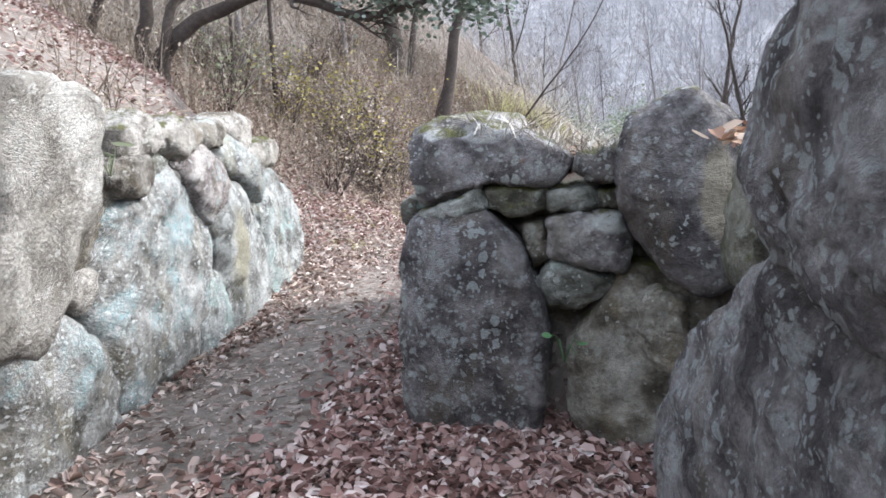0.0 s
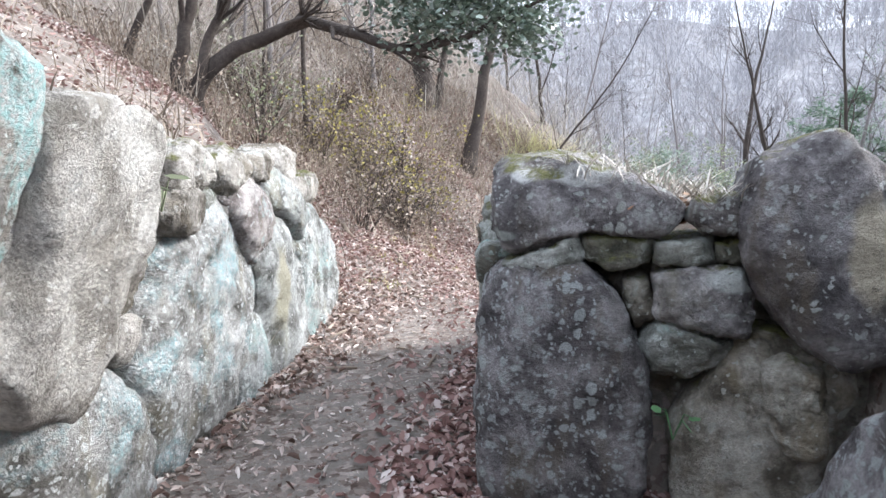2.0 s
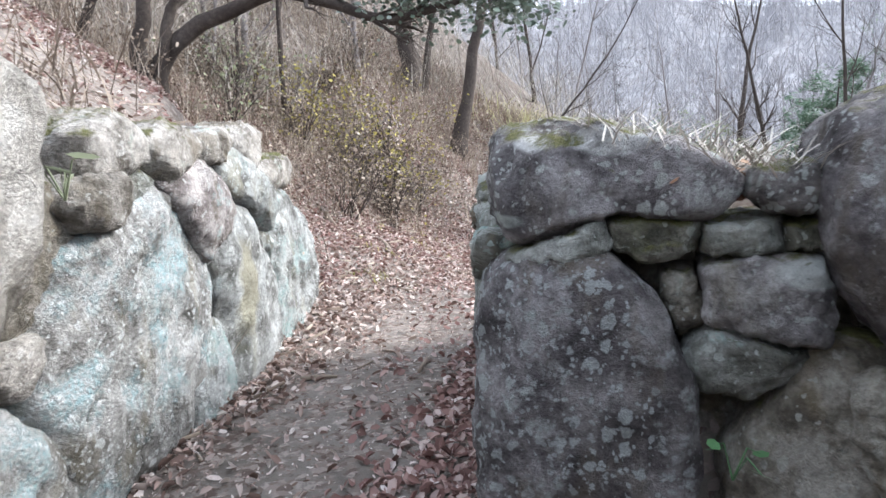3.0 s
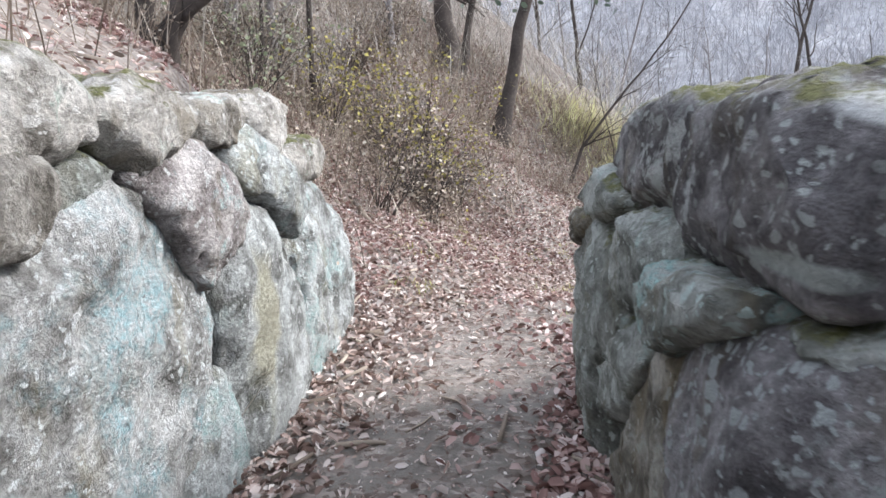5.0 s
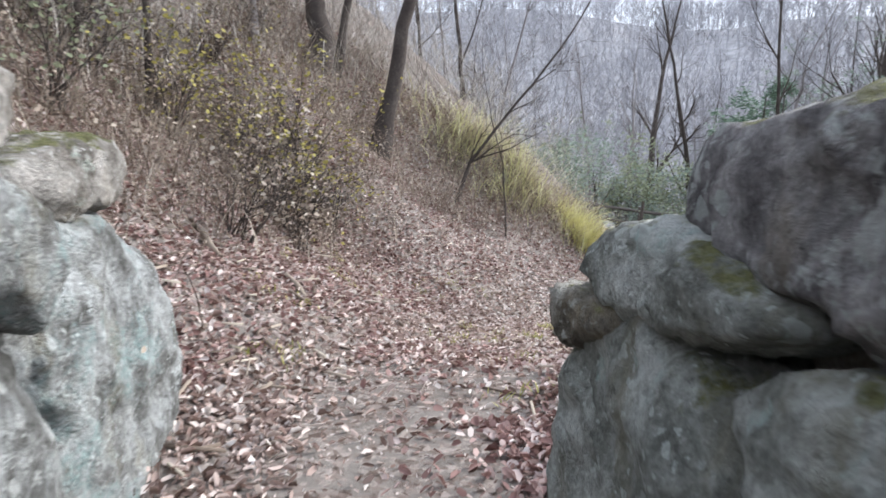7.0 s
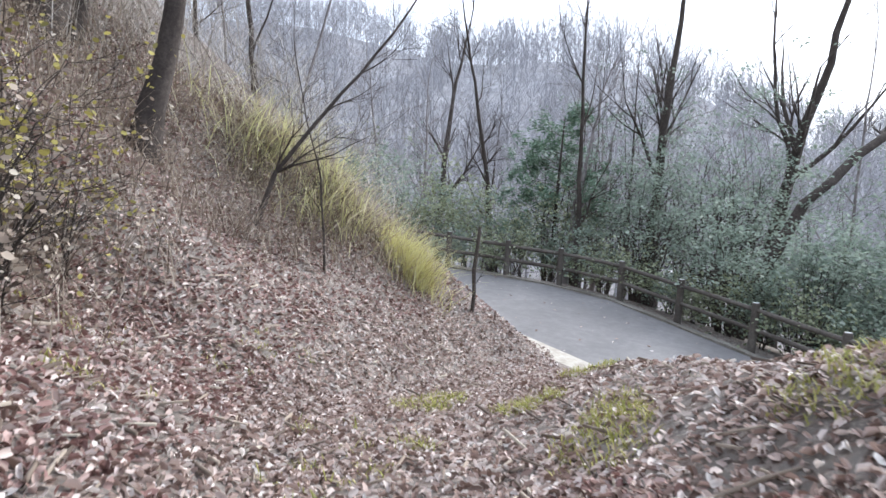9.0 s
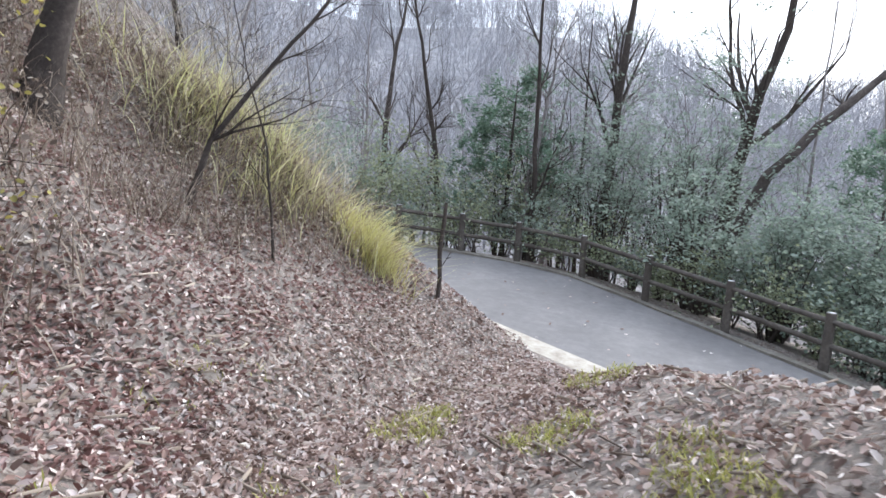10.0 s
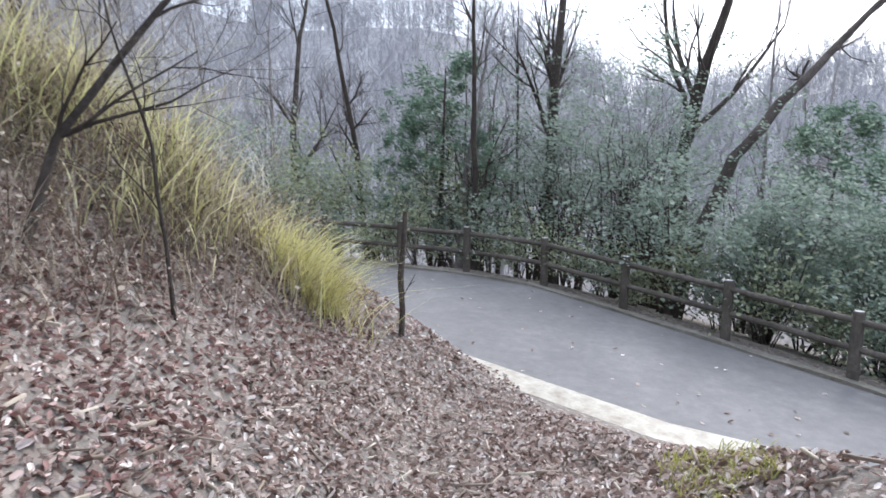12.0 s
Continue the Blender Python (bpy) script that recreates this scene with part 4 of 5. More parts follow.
# yellow-green bamboo grass spilling over the bank's shoulder
gr = scatter(11000, -1.2, 3.0, 15.4, 18.6, grass_mask)
v, q = blade_cloud(gr, 0.74, 0.012, 0.4, rng, 0.95, (0.3, -0.6))
fast_mesh("bank_grass", v, q, OLIVE_GRASS, "stuff", "arching olive and tan grass on the shoulder of the bank", "grass")
gr = scatter(9000, 2.3, 4.0, 16.4, 18.0, tuft_mask)
v, q = blade_cloud(gr, 0.55, 0.011, 0.4, rng, 0.8, (0.3, -0.2))
fast_mesh("bank_grass", v, q, STRAW_GRASS, "stuff", "bright yellow-green grass tuft at the end of the bank", "grass")
tuft = scatter(9000, -1.5, 5, 7.5, 13.5, lambda x, y: (clump(x, y, 1.9) > 0.72) * np.where(x > 1.0, 1.0, 0.12) * off_road(x, y))
v, q = blade_cloud(np.repeat(tuft, 7, 0) + np.concatenate([rng.normal(0, 0.05, (len(tuft) * 7, 2)), np.zeros((len(tuft) * 7, 1))], 1), 0.055, 0.008, 0.6, rng, 0.6)
fast_mesh("moss_patches", v, q, MOSS_LEAF, "stuff", "short yellow-green moss and grass among the leaves", "moss")
wt = np.concatenate([scatter(700, 0.9, 1.9, 3.9, 4.6, lambda x, y: 0.7 + 0 * x), scatter(500, -1.9, -1.35, 3.0, 6.5, lambda x, y: 0.7 + 0 * x)])
v, q = blade_cloud(wt, 0.13, 0.006, 0.9, rng, 0.8)
fast_mesh("wall_head_grass", v, q, DRY_WEED, "stuff", "straggling dry grass on top of the walls", "grass")


# ---- trees ----
class Tubes:
    """Collects tapering round stems in one mesh."""

    def __init__(self):
        self.v, self.q = [], []

    def add(self, pts, radii, sides=6):
        base = len(self.v)
        n = len(pts)
        for k in range(n):
            a, b = pts[max(k - 1, 0)], pts[min(k + 1, n - 1)]
            t = (b - a).normalized()
            u = t.orthogonal().normalized()
            w = t.cross(u)
            for s in range(sides):
                c = 2 * math.pi * s / sides
                self.v.append(pts[k] + (u * math.cos(c) + w * math.sin(c)) * radii[k])
        for k in range(n - 1):
            for s in range(sides):
                i, j = base + k * sides + s, base + k * sides + (s + 1) % sides
                self.q.append((i, j, j + sides, i + sides))

    def make(self, name, material, parent, label="", kind="", category=""):
        vs = np.array([tuple(p) for p in self.v], np.float32)
        return fast_mesh(name, vs, np.array(self.q, np.int32), material, kind, label, category, parent)


def bough(tubes, tips, p, way, length, r, depth, rnd, droop=0.0, sides=5, spread=0.75, kids=3):
    """A limb that wanders, and its side branches."""
    n = 5 if depth > 1 else 4
    pts, rad = [p.copy()], [r]
    for k in range(n):
        way = (way + Vector((rnd.gauss(0, 0.13), rnd.gauss(0, 0.13), rnd.gauss(0.04 - droop, 0.09)))).normalized()
        p = p + way * (length / n)
        pts.append(p.copy())
        rad.append(max(r * (1 - 0.72 * (k + 1) / n), 0.0025))
    tubes.add(pts, rad, sides)
    tips.append(pts[-1])
    if depth <= 0:
        return
    for _ in range(kids + (depth > 1)):
        k = rnd.randint(1, n)
        dirn = (pts[k] - pts[k - 1]).normalized()
        side = dirn.orthogonal()
        side.rotate(Matrix.Rotation(rnd.uniform(0, 6.28), 3, dirn))
        w = (dirn + side * rnd.uniform(spread * 0.6, spread * 1.4)).normalized()
        bough(tubes, tips, pts[k], w, length * rnd.uniform(0.45, 0.7), rad[k] * 0.62, depth - 1, rnd, droop, max(3, sides - 1), spread, kids)


def bare_tree(label, stem, radius, seed, reach=2.0, depth=3, first=0.35, limbs=9, mat=None, leaf=None, leaf_size=0.07, leaf_n=0, group="", spread=0.55, sink=True):
    """A leafless tree along a given stem line (points from foot to head)."""
    mat = mat or BARK
    rnd = random.Random(seed)
    foot = Vector(stem[0])
    root = new("tree")
    root.location = foot
    tagged(root, label, "tree", group)
    pts, rad = [], []
    n = 14
    raw = [Vector(s) - foot for s in stem]
    seg = [0.0]
    for a, b in zip(raw[:-1], raw[1:]):
        seg.append(seg[-1] + (b - a).length)
    if sink:
        raw[0] = raw[0] + Vector((0, 0, -0.15))
    for k in range(n + 1):
        t = seg[-1] * k / n
        i = max(j for j in range(len(seg)) if seg[j] <= t + 1e-6)
        i = min(i, len(raw) - 2)
        f = (t - seg[i]) / (seg[i + 1] - seg[i])
        wob = Vector((rnd.gauss(0, 1), rnd.gauss(0, 1), 0)) * radius * 0.22 * (0 < k)
        pts.append(raw[i].lerp(raw[i + 1], f) + wob)
        flare = 1 + 0.5 * max(0, 1 - k / 1.6)
        rad.append(max(radius * flare * (1 - 0.8 * k / n), 0.006))
    trunk = Tubes()
    trunk.add(pts, rad, 9)
    tr = trunk.make("trunk", mat, root)
    tr.data.polygons.foreach_set("use_smooth", [True] * len(tr.data.polygons))
    tips = []
    for k in range(limbs):
        br = Tubes()
        i = rnd.randint(max(1, int(first * n)), n - 1)
        a = rnd.uniform(0, 6.28)
        up = (pts[i + 1] - pts[i]).normalized()
        w = (up * rnd.uniform(0.4, 1.1) + Vector((math.cos(a), math.sin(a), 0)) * spread).normalized()
        bough(br, tips, pts[i], w, reach * rnd.uniform(0.5, 1.0) * (1.15 - 0.5 * i / n), rad[i] * 0.55, depth, rnd, 0.0, 5, spread)
        br.make("branch", mat, root)
    br = Tubes()
    bough(br, tips, pts[-1], (pts[-1] - pts[-2]).normalized(), reach, rad[-1], depth, rnd)
    br.make("branch", mat, root)
    if leaf and leaf_n:
        g = np.random.default_rng(seed)
        t = np.array([tuple(p) for p in tips])
        at = t[g.integers(0, len(t), leaf_n)] + g.normal(0, 0.16, (leaf_n, 3))
        v, q = leaf_cloud(at, leaf_size, 0.9, g, 0.3, 0.2)
        fast_mesh("crown", v, q, leaf, parent=root)
    return root


def gz(x, y):
    return float(ground_z(x, y))


# the leaning trunk and its neighbours at the head of the slope
bare_tree("grey-brown tree trunk leaning over the bank", [(-0.98, 15.6, gz(-0.98, 15.6)), (-0.9, 15.6, 1.5), (-0.5, 15.6, 3.7), (-0.2, 15.6, 5.0), (0.3, 15.5, 8.5)], 0.15, 21, 2.4, 3, 0.45, 8)
bare_tree("stout rough-barked tree at the head of the bank", [(-2.35, 16.9, gz(-2.35, 16.9)), (-2.3, 16.9, 3.0), (-2.2, 17.0, 5.5), (-2.2, 17, 9)], 0.22, 22, 2.6, 3, 0.3, 9)
bare_tree("slim tree beside a stouter trunk", [(-1.95, 17.1, gz(-1.95, 17.1)), (-1.8, 17.1, 3.2), (-1.4, 17.1, 6.0), (-1.0, 17, 8)], 0.09, 23, 1.8, 3, 0.4, 6)
bare_tree("thin bare tree leaning low over the grass", [(0.35, 15.75, gz(0.35, 15.75)), (0.62, 15.8, 1.1), (1.1, 15.8, 1.75), (1.84, 15.8, 2.65), (2.3, 15.8, 3.3), (3.0, 15.8, 4.6)], 0.035, 24, 1.3, 2, 0.15, 9)
bare_tree("thin bare stem bending over the bank", [(1.3, 15.6, gz(1.3, 15.6)), (1.2, 15.7, 1.1), (1.0, 15.7, 1.75), (0.8, 15.7, 2.7)], 0.018, 25, 0.8, 2, 0.3, 6)

# the twisted evergreen whose bough arches over the path
arch = bare_tree("dark twisted tree with a long bough arching over the path",
                 [(-3.58, 8.31, gz(-3.58, 8.31)), (-3.52, 8.39, 2.19), (-3.31, 8.42, 2.58), (-2.92, 8.45, 2.86), (-2.43, 8.48, 3.0), (-2.03, 8.5, 3.14), (-1.54, 8.43, 3.01), (-1.2, 8.36, 2.84), (-0.87, 8.28, 2.68), (-0.55, 8.29, 2.74), (-0.05, 8.2, 2.83), (0.5, 8.2, 3.1)],
                 0.11, 31, 0.9, 2, 0.3, 12)
g = np.random.default_rng(3)
hp = np.concatenate([g.normal((c[0], 8.3 + c[3], c[1]), (c[2], 0.3, c[2] * 0.75), (c[4], 3)) for c in ((-0.55, 3.1, 0.3, 0, 1100), (0.1, 3.2, 0.35, 0.1, 1300), (0.5, 2.85, 0.22, -0.1, 800), (-0.2, 3.6, 0.5, 0.1, 1500), (0.45, 3.5, 0.4, 0, 1000), (-0.9, 3.3, 0.2, 0.1, 300))])
v, q = leaf_cloud(hp - np.array(arch.location), 0.07, 0.9, g, 0.28, 0.2)
fast_mesh("crown", v, q, HOLLY_LEAF, parent=arch, label="glossy evergreen leaves")
bare_tree("dark upright tree on the bank", [(-3.75, 8.43, gz(-3.75, 8.43)), (-3.67, 8.43, 2.43), (-3.58, 8.43, 3.03), (-3.37, 8.43, 3.62), (-2.95, 8.35, 5.32)], 0.1, 32, 1.4, 2, 0.3, 8)
bare_tree("dark leaning tree on the bank", [(-3.46, 8.39, gz(-3.46, 8.39)), (-3.29, 8.35, 2.69), (-2.95, 8.35, 3.37), (-2.61, 8.43, 4.64)], 0.08, 33, 1.4, 2, 0.3, 8)
bare_tree("slender dark tree on the bank", [(-4.6, 8.5, gz(-4.6, 8.5)), (-4.43, 8.5, 2.7), (-4.24, 8.5, 3.15), (-4.0, 8.5, 3.5), (-3.6, 8.4, 6)], 0.06, 34, 1.2, 2, 0.3, 7)

# slim trees filling the wood uphill and ahead
rnd = random.Random(77)
done = 0
while done < 58:
    x, y = rnd.uniform(-13, 5), rnd.uniform(10.5, 32)
    d = float(along(GULLY, np.array(x), np.array(y))[0])
    if d < 4.2 or (x > 0.5 and y < 17.8) or (x > 2.0 and y < 23.5) or abs(x + 0.98) < 0.5 and y < 16.5:
        continue
    e = float(along(NEAR_EDGE, np.array(x), np.array(y))[0])
    f = float(along(FAR_EDGE, np.array(x), np.array(y))[0])
    if e > -0.5 and f < 0.8:
        continue
    z = gz(x, y)
    h = rnd.uniform(4.5, 9)
    lx, ly = rnd.gauss(0, 0.11) * h, rnd.gauss(0, 0.08) * h
    bare_tree("slim bare grey tree in the wood", [(x, y, z), (x + lx * 0.3, y + ly * 0.3, z + h * 0.4), (x + lx, y + ly, z + h)], rnd.uniform(0.025, 0.085), 100 + done, rnd.uniform(1.2, 2.4), 3, 0.15, rnd.randint(7, 11), BARK if rnd.random() < 0.45 else BARK_PALE, group="slim trees of the wood")
    done += 1

# grey brushwood between the trees
def brushwood_mask(x, y):
    d, _ = along(GULLY, x, y)
    return ease(d, 3.4, 4.6) * (0.25 + 0.75 * clump(x, y, 1.2)) * off_road(x, y)


bw = np.concatenate([scatter(5000, -10, 4.5, 12.5, 30, brushwood_mask), scatter(1500, -9, -3.2, 8.5, 13, brushwood_mask), scatter(700, -3, 3.2, 17.6, 22, lambda x, y: 0.6 * off_road(x, y))])
v1 = blade_cloud(bw, 1.2, 0.012, 0.55, rng, 0.5)
tw3 = np.repeat(bw, 4, 0) + np.stack([rng.normal(0, 0.3, len(bw) * 4), rng.normal(0, 0.3, len(bw) * 4), rng.uniform(0.2, 1.3, len(bw) * 4)], 1)
v2 = blade_cloud(tw3, 0.5, 0.007, 1.6, rng, 0.6)
v, q = join([v1, v2])
fast_mesh("brushwood", v, q, BRUSHWOOD, "stuff", "thin grey-tan brushwood between the trees", "brushwood")

# trees beyond the lane
bare_tree("tall straight bare tree beyond the fence", [(13.7, 24.7, gz(13.7, 24.7)), (13.7, 24.7, -1), (13.7, 24.6, 2.5), (13.7, 24.4, 4.4), (13.8, 24.2, 9)], 0.21, 41, 4.6, 3, 0.36, 6, spread=0.4)
bare_tree("bare forked tree beyond the fence", [(16.6, 22.9, gz(16.6, 22.9)), (16.7, 22.6, -0.5), (16.8, 22.2, 2.4), (16.8, 21.6, 4.3), (16.8, 21.2, 6), (16.9, 20.8, 8.5)], 0.26, 42, 4.6, 3, 0.36, 5, spread=0.42)
bare_tree("bare tree limb forked from a neighbouring trunk", [(16.9, 22.35, gz(16.9, 22.35)), (16.8, 22.3, 2.3), (16.8, 22.9, 3.4), (16.8, 23.3, 4.8), (16.8, 23.6, 7.5)], 0.13, 43, 3.4, 3, 0.5, 4, spread=0.42)
bare_tree("dark tree leaning far out over the valley", [(11.9, 19.0, gz(11.9, 19.0)), (12.15, 18.9, -1.27), (13.38, 18.7, 1.03), (14.73, 18.5, 2.26), (18.45, 18.3, 4.87), (20.5, 18.2, 6.6)], 0.17, 44, 2.8, 3, 0.42, 4, spread=0.42)
bare_tree("bare forked tree on the far hillside", [(10.4, 35.6, gz(10.4, 35.6)), (10.45, 35.6, 2.5), (10.8, 35.6, 5.5), (11.3, 35.6, 8.0)], 0.2, 45, 4.0, 3, 0.35, 6, spread=0.4)
done = 0
while done < 44:
    x, y = rnd.uniform(6, 34), rnd.uniform(8, 48)
    f = float(along(FAR_EDGE, np.array(x), np.array(y))[0])
    if f < 2.0 or (y < 20 and x < 14):
        continue
    z = gz(x, y)
    h = rnd.uniform(6, 11)
    lx, ly = rnd.gauss(0, 0.1) * h, rnd.gauss(0, 0.08) * h
    bare_tree("slim bare grey tree beyond the lane", [(x, y, z), (x + lx * 0.3, y + ly * 0.3, z + h * 0.4), (x + lx, y + ly, z + h)], rnd.uniform(0.05, 0.12), 300 + done, rnd.uniform(1.6, 3.0), 3, 0.2, rnd.randint(7, 11), BARK_PALE if rnd.random() < 0.6 else BARK, group="slim trees beyond the lane")
    done += 1


def shrub(name, label, category, x, y, h, w, leaf, seed, n=1500, size=0.08, base=0.15, group="", z=None, stems=7, flat=1.0, tilt=0.9):
    """A many-stemmed bush: stems, then leaves clustered on them."""
    r_ = random.Random(seed)
    z = gz(x, y) if z is None else z
    root = new(name)
    root.location = (x, y, z)
    tagged(root, label, category, group)
    tips = []
    for k in range(stems):
        tb = Tubes()
        a = r_.uniform(0, 6.28)
        lean = r_.uniform(0.1, 0.6) * w / max(h, 0.1)
        bough(tb, tips, Vector((r_.uniform(-0.1, 0.1), r_.uniform(-0.1, 0.1), -0.1)), Vector((math.cos(a) * lean, math.sin(a) * lean, 1)).normalized(), h * r_.uniform(0.6, 1.0), 0.006 + 0.007 * h, 2, r_, 0.0, 4, 0.8)
        tb.make("stem", BARK, root)
    g_ = np.random.default_rng(seed)
    t = np.array([tuple(p) for p in tips])
    t = t[t[:, 2] > base * h]
    at = t[g_.integers(0, len(t), n)] + g_.normal(0, 0.09 + 0.03 * w, (n, 3)) * (1, 1, flat)
    v, q = leaf_cloud(at, size, tilt, g_, 0.32, 0.2)
    fast_mesh("foliage", v, q, leaf, parent=root)
    return root


# yellowing shrubs and brown thicket on the bank
for k, (x, y, h, w) in enumerate([(-1.75, 11.6, 1.2, 0.9), (-2.3, 12.4, 1.5, 1.1), (-1.35, 12.8, 1.0, 0.9), (-2.9, 11.2, 1.1, 1.0), (-2.0, 13.4, 1.4, 1.0)]):
    shrub("shrub", "straggling shrub with sparse yellowing leaves", "shrub", x, y, h, w, YELLOW_LEAF, 400 + k, 330, 0.05, group="yellowing shrubs")
for k, (x, y, h, w) in enumerate([(-3.2, 9.6, 1.2, 0.8), (-3.9, 11.4, 1.6, 1.0)]):
    shrub("shrub", "low green-leaved shrub on the bank", "shrub", x, y, h, w, GREEN_LEAF, 420 + k, 260, 0.05, group="green shrubs of the bank")
for k in range(16):
    x, y = rnd.uniform(-4.5, 0.3), rnd.uniform(9.3, 15.2)
    d = float(along(GULLY, np.array(x), np.array(y))[0])
    if d > 2.3:
        shrub("shrub", "leafless brown thicket on the bank", "shrub", x, y, rnd.uniform(0.6, 1.2), 0.9, DRY_WEED, 440 + k, 420, 0.045, group="brown thickets", stems=10)

# evergreen undergrowth beyond the fence
for k in range(40):
    x, y = rnd.uniform(11.0, 15.5), rnd.uniform(13.5, 27.5)
    if abs(x - 12) < 0.6 and abs(y - 19) < 0.8:
        continue
    z = gz(x, y)
    top = rnd.uniform(1.2, 2.5) if y > 20.5 else rnd.uniform(0.2, 1.0) if y > 18 else rnd.uniform(-0.8, 0.2)
    if k % 4 == 3:
        continue
    shrub("bush", "blue-green evergreen bush beyond the fence", "bush", x, y, top - z, 1.6, BUSH_LEAF, 500 + k, 1900, 0.085, 0.12, "evergreen bushes", z, 6, 0.55, 0.5)
for k in range(-5, 9):
    x = 5.0 + k * 0.75
    y = 27.6 - 0.35 * k + rnd.uniform(-0.5, 0.8)
    shrub("bush", "dull-green evergreen bush at the bend of the lane", "bush", x, y, rnd.uniform(1.7, 2.7), 1.6, BUSH_LEAF if k % 2 else GREEN_LEAF, 575 + k, 1700, 0.09, 0.1, "evergreen bushes")
for k in range(16):
    y = 12.0 + k * 0.85
    f0 = [p for p in eb if abs(p[1] - y) < 0.6]
    x = f0[0][0] + rnd.uniform(0.7, 1.5)
    shrub("bush", "low dull-green undergrowth behind the fence", "bush", x, y, rnd.uniform(0.8, 1.4), 1.2, GREEN_LEAF if k % 3 else BUSH_LEAF, 540 + k, 900, 0.07, 0.03, "undergrowth behind the fence")


def pine(label, x, y, h, seed, spread=1.0):
    r_ = random.Random(seed)
    z = gz(x, y)
    root = new("pine_tree")
    root.location = (x, y, z)
    tagged(root, label, "tree", "young pines")
    tb = Tubes()
    tb.add([Vector((0, 0, -0.2)), Vector((0.05, 0.05, h * 0.5)), Vector((0.1, 0, h))], [0.09, 0.06, 0.015], 7)
    tb.make("trunk", BARK, root)
    tips = []
    for k in range(34):
        br = Tubes()
        t = r_.uniform(0.25, 0.98)
        a = r_.uniform(0, 6.28)
        bough(br, tips, Vector((0.1 * t, 0, h * t)), Vector((math.cos(a), math.sin(a), 0.35)).normalized(), spread * (1.25 - t) * r_.uniform(0.7, 1.2) + 0.2, 0.014, 1, r_, 0.0, 3)
        br.make("branch", BARK, root)
    g_ = np.random.default_rng(seed)
    t = np.array([tuple(p) for p in tips])
    at = t[g_.integers(0, len(t), 6000)] + g_.normal(0, 0.1, (6000, 3))
    v, q = leaf_cloud(at, 0.16, 1.0, g_, 0.12, 0.1)
    fast_mesh("needles", v, q, PINE_LEAF, parent=root)


pine("young green pine behind the fence", 10.6, 25.6, 5.6, 601, 1.6)
pine("young green pine among bare trees", 17.5, 17.0, 4.6, 602, 1.5)
pine("young green pine among bare trees", 15.2, 15.4, 3.6, 603, 1.3)
pine("young green pine on the hillside", 6.5, 40.0, 5.5, 604, 2.0)
pine("young green pine among bare trees", 19.5, 19.5, 6.5, 605, 2.0)

# the far woods, in the haze-tinted bark colour
far = Tubes()
crowns = []
rnd = random.Random(9)
for k in range(3400):
    phi = radians(rnd.uniform(-75, 115))
    r = 30 + 135 * rnd.random() ** 0.8
    x, y = 1 + r * math.sin(phi), 8 + r * math.cos(phi)
    if float(along(FAR_EDGE, np.array(x), np.array(y))[0]) < 8 and x > 4 and y < 30:
        continue
    z = gz(x, y)
    h = rnd.uniform(6, 11)
    lean = Vector((rnd.gauss(0, 0.08), rnd.gauss(0, 0.08), 1))
    p = Vector((x, y, z - 0.3))
    top = p + lean * h
    crowns.append((x + lean.x * h * 0.6, y + lean.y * h * 0.6, z, h))
    thick = rnd.uniform(0.05, 0.12)
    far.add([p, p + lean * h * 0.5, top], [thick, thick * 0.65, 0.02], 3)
    for j in range(9 if r < 90 else 6):
        t = rnd.uniform(0.25, 0.95)
        a = rnd.uniform(0, 6.28)
        b = p + lean * h * t
        ln_ = h * rnd.uniform(0.14, 0.34)
        m_ = b + Vector((math.cos(a) * 0.5, math.sin(a) * 0.5, 0.75)) * ln_
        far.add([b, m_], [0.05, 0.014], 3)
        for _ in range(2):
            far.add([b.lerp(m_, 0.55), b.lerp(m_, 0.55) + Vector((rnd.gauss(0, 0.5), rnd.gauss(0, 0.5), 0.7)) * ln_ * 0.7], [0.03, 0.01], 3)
far_tw = []
gf_ = np.random.default_rng(12)
for x, y, z, h in crowns:
    m_ = 40
    c = np.array([x, y, z + h * 0.5]) + gf_.normal(0, 1, (m_, 3)) * (h * 0.17, h * 0.17, h * 0.27)
    far_tw.append(c)
c = np.concatenate(far_tw)
w_ = gf_.normal(0, 0.55, c.shape)
w_[:, 2] = np.abs(w_[:, 2]) + 0.5
w_ /= np.linalg.norm(w_, axis=1, keepdims=True)
sd = np.cross(w_, gf_.normal(0, 1, c.shape))
sd /= np.linalg.norm(sd, axis=1, keepdims=True)
away = np.clip(np.hypot(c[:, :1] - 1, c[:, 1:2] - 8) / 45, 0.8, 2.6)
hl = gf_.uniform(0.35, 0.8, (len(c), 1)) * away
hw = gf_.uniform(0.008, 0.02, (len(c), 1)) * away
vs = np.stack([c - w_ * hl - sd * hw, c - w_ * hl + sd * hw, c + w_ * hl + sd * hw * 0.3, c + w_ * hl - sd * hw * 0.3], 1).reshape(-1, 3)
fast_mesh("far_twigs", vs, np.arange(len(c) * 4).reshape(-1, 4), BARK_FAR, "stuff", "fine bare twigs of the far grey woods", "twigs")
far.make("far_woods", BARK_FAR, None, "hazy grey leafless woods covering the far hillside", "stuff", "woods")


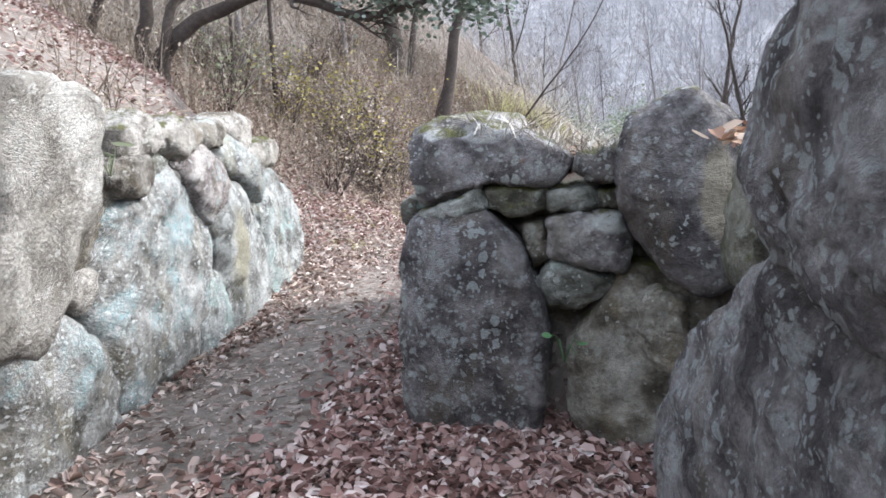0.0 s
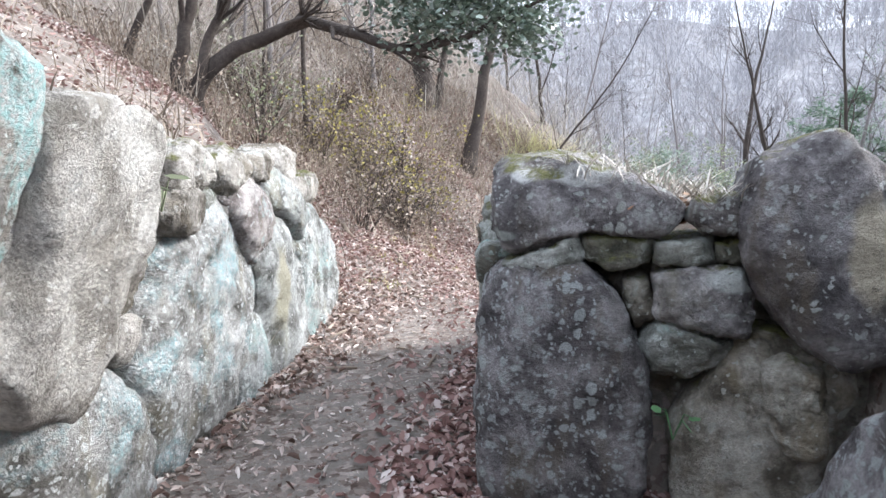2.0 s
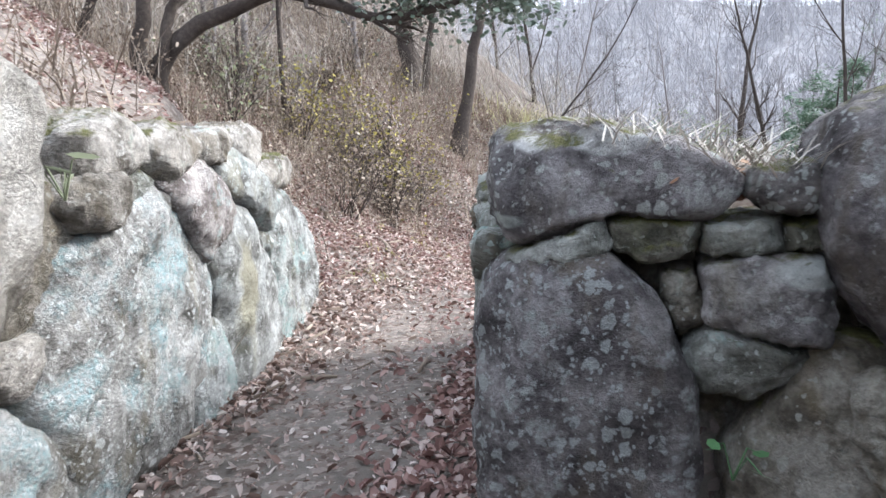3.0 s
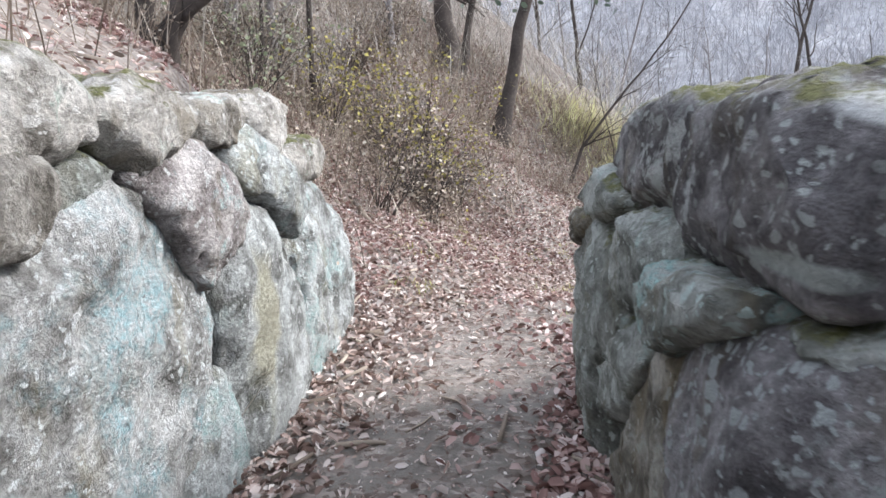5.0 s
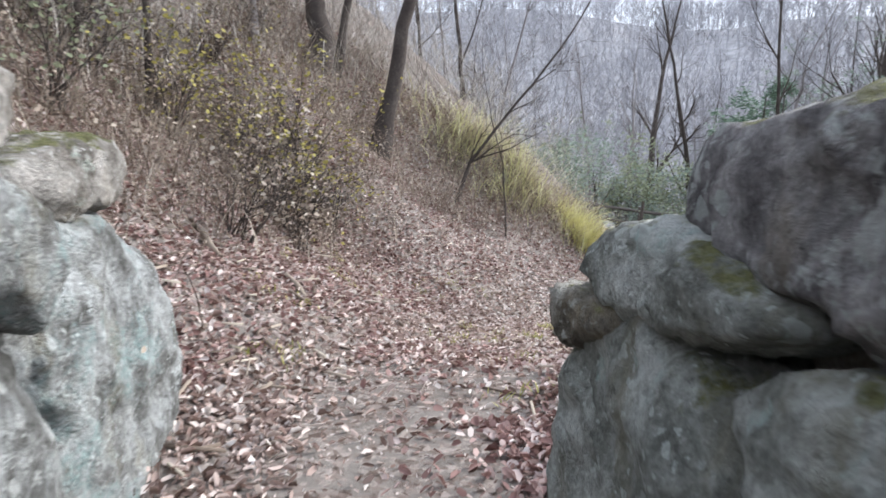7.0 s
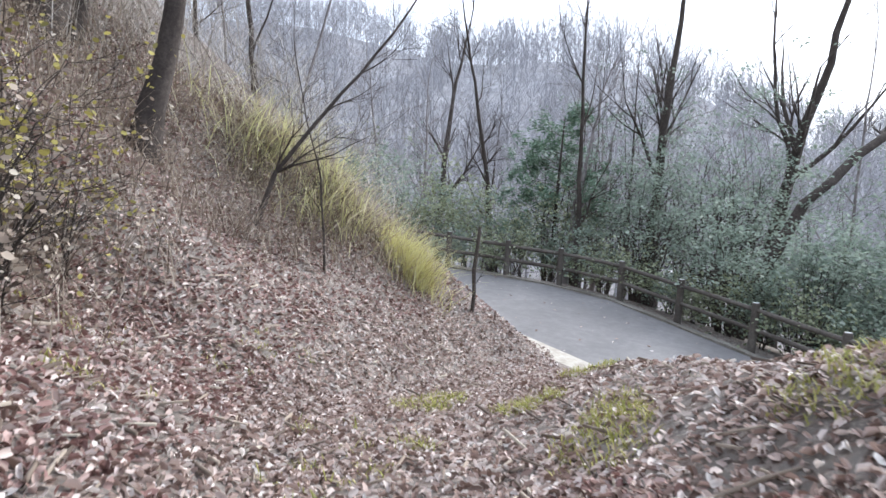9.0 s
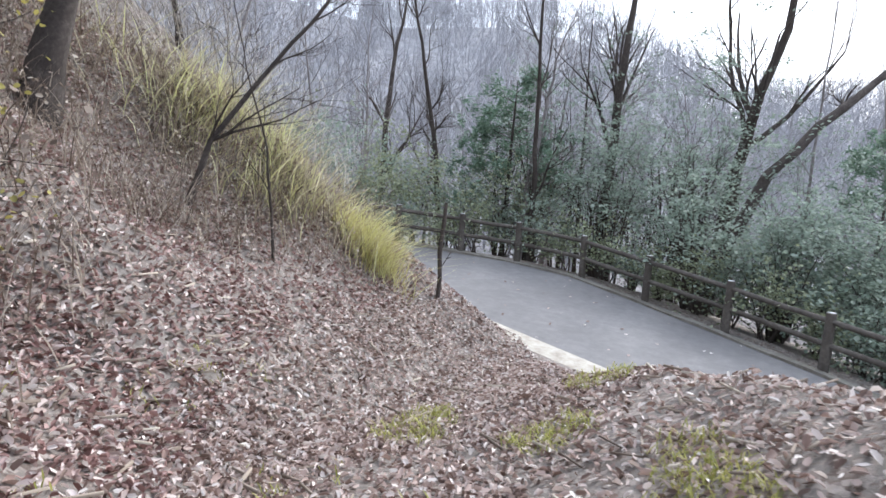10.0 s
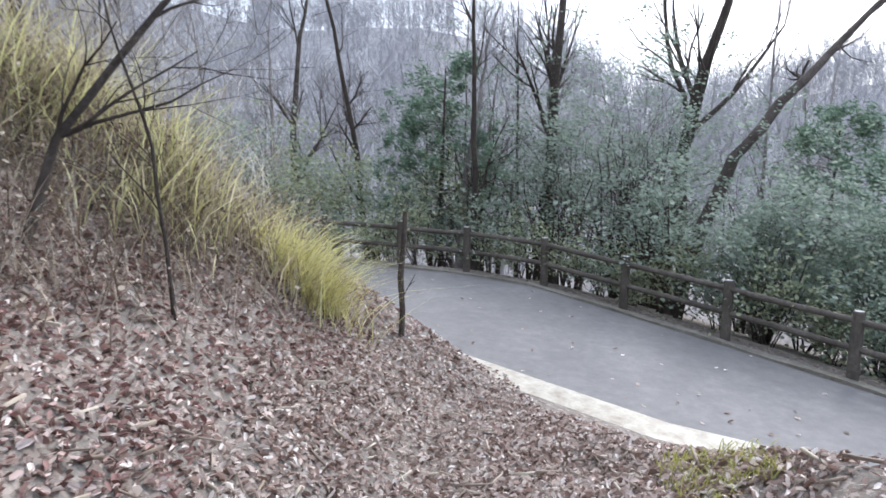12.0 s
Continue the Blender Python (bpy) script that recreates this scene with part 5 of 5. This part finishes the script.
# ---- the timber fence along the lane ----
def fence():
    posts = [(3.6, 26.25), (5.05, 25.05), (6.35, 23.95), (7.62, 22.84), (8.67, 21.82), (9.5, 20.3), (9.66, 18.38), (9.83, 16.45), (9.92, 14.57), (10.02, 12.7), (10.2, 10.8), (10.5, 8.9)]
    root = new("fence")
    root.location = (9.8, 16, road_z(9.8, 16))
    tagged(root, "weathered dark timber post-and-rail fence beside the lane", "fence")
    o = Vector(root.location)
    tops = []
    for x, y in posts:
        z = float(road_z(x, y))
        t = Tubes()
        jig = rnd.uniform(-0.02, 0.02)
        t.add([Vector((x, y, z - 0.3)) - o, Vector((x, y, z + 0.5)) - o, Vector((x + jig, y, z + 0.985)) - o], [0.083, 0.08, 0.078], 10)
        t.add([Vector((x + jig, y, z + 0.98)) - o, Vector((x + jig, y, z + 1.0)) - o], [0.078, 0.062], 10)
        p = t.make("post", POST, root)
        c = Tubes()
        c.add([Vector((x + jig, y, z + 1.0)) - o, Vector((x + jig, y, z + 1.004)) - o], [0.064, 0.003], 10)
        c.make("post_top", POST_TOP, p, "bleached pale end grain")
        tops.append(Vector((x, y, z)))
    for a, b in zip(tops[:-1], tops[1:]):
        for hgt in (0.86, 0.47):
            t = Tubes()
            mid = a.lerp(b, 0.5) + Vector((0, 0, rnd.uniform(-0.015, 0.015)))
            up = Vector((0, 0, hgt))
            t.add([a + up - o, mid + up - o, b + up - o], [0.046, 0.05, 0.046], 8)
            t.make("rail", POST, root)


fence()

# the sapling by the verge
sap = Tubes()
sz = gz(4.12, 17.05)
r0 = 0.036
sap.add([Vector((0, 0, -0.2)), Vector((0.02, 0, 0.3)), Vector((-0.01, 0, 0.7)), Vector((0.03, 0, 1.1)), Vector((0.05, 0, 1.45))], [r0, r0 * 0.95, r0 * 1.05, r0 * 0.9, r0 * 0.75], 8)
sapling = new("sapling")
sapling.location = (4.12, 17.05, sz)
tagged(sapling, "thin dark broken-off sapling stem at the lane edge", "sapling")
sap.make("stem", BARK, sapling)
tw2 = Tubes()
for a, b in (((0.02, 0, 0.45), (0.16, -0.05, 0.72)), ((0.1, -0.03, 0.6), (0.2, 0.02, 0.62)), ((0, 0, 0.85), (0.12, 0.04, 1.02))):
    tw2.add([Vector(a), Vector(b)], [0.008, 0.003], 4)
tw2.make("twigs", BARK, sapling)


# sticks lying on the path
def stick(label, a, b, r):
    root = new("stick")
    pa, pb = Vector((a[0], a[1], gz(*a) + r)), Vector((b[0], b[1], gz(*b) + r))
    root.location = pa
    tagged(root, label, "stick", "sticks on the path")
    t = Tubes()
    m1 = pa.lerp(pb, 0.35) + Vector((0.012, 0.006, 0.004))
    m2 = pa.lerp(pb, 0.7) + Vector((-0.01, 0.008, 0.003))
    t.add([Vector((0, 0, 0)), m1 - pa, m2 - pa, pb - pa], [r, r * 1.1, r * 0.9, r * 0.6], 7)
    t.make("stick_wood", DRY_WEED, root)


stick("short pale broken stick on the path", (-0.78, 5.1), (-0.56, 5.16), 0.014)
stick("thin bent twig lying on the path", (-0.42, 5.75), (-0.16, 5.55), 0.006)
stick("thin dark twig lying on the path", (-0.5, 5.3), (-0.36, 5.55), 0.005)
stick("long pale dead branch lying on the mound", (1.1, 8.76), (1.5, 8.76), 0.014)
stick("pale dead branch end lying on the mound", (1.48, 8.77), (1.78, 8.55), 0.011)
stick("old dark root lying in the leaves", (-1.3, 9.5), (-1.0, 9.1), 0.025)
stick("old dark branch lying on the bank", (-2.1, 9.6), (-1.75, 9.2), 0.03)


# small growth in and on the walls
def sprout(label, at, n, size, mat, seed, tilt=0.5, narrow=0.36):
    root = new("seedling")
    root.location = at
    tagged(root, label, "seedling", "seedlings in the walls")
    g_ = np.random.default_rng(seed)
    for k in range(n):
        a = 6.28 * k / n + 0.5
        tip = Vector((math.cos(a) * 0.09, math.sin(a) * 0.09 - 0.04, g_.uniform(0.0, 0.1)))
        stem_ = Tubes()
        stem_.add([Vector((0, 0, -0.06)), tip * 0.5 + Vector((0, 0, 0.03)), tip], [0.004, 0.003, 0.002], 4)
        stem_.make("stem", mat, root)
        v, q = leaf_cloud(np.array([tuple(tip)]), size, tilt, g_, narrow, 0.15)
        fast_mesh("leaf", v, q, mat, parent=root)


SPROUT = leaf_mat("fresh_green_leaf", [(0.0, (0.06, 0.15, 0.06)), (1.0, (0.12, 0.24, 0.11))], 0.45, 0.4)
sprout("small fresh green seedling in a wall niche", (1.26, 3.27, 0.45), 4, 0.07, SPROUT, 71)
sprout("tuft of narrow bamboo-grass leaves in the wall", (-0.84, 3.3, 1.34), 5, 0.1, GREEN_LEAF, 72, 0.8, 0.09)

g = np.random.default_rng(8)
drift = np.concatenate([g.normal((1.74, 2.3, 1.4), (0.05, 0.1, 0.015), (60, 3)), g.normal((1.28, 3.5, 1.27), (0.08, 0.07, 0.03), (70, 3))])
v, q = leaf_cloud(drift, 0.06, 0.6, g)
fast_mesh("leaf_drift", v, q, leaf_mat("orange_dry_leaves", [(0.0, (0.16, 0.08, 0.06)), (0.5, (0.36, 0.22, 0.14)), (1.0, (0.6, 0.52, 0.44))]), "stuff", "little drift of orange-brown leaves on the wall head", "leaves")
hang = np.stack([g.uniform(-1.0, -0.62, 420), g.uniform(2.3, 3.3, 420), g.uniform(1.55, 1.68, 420)], 1)
v, q = blade_cloud(hang, 0.12, 0.006, 1.0, g, 1.2)
fast_mesh("root_fringe", v, q, DRY_WEED, "stuff", "dry roots and grass hanging over the slab", "grass")

straw = np.stack([g.uniform(0.85, 1.5, 330), g.uniform(3.3, 3.75, 330), np.zeros(330)], 1)
straw[:, 2] = 1.43 - 0.22 * (straw[:, 0] - 0.8) + g.uniform(-0.03, 0.02, 330)
v, q = blade_cloud(straw, 0.14, 0.006, 1.3, g, 1.0)
fast_mesh("wall_head_straw", v, q, BRUSHWOOD, "stuff", "pale straw lying over the capping slab", "grass")
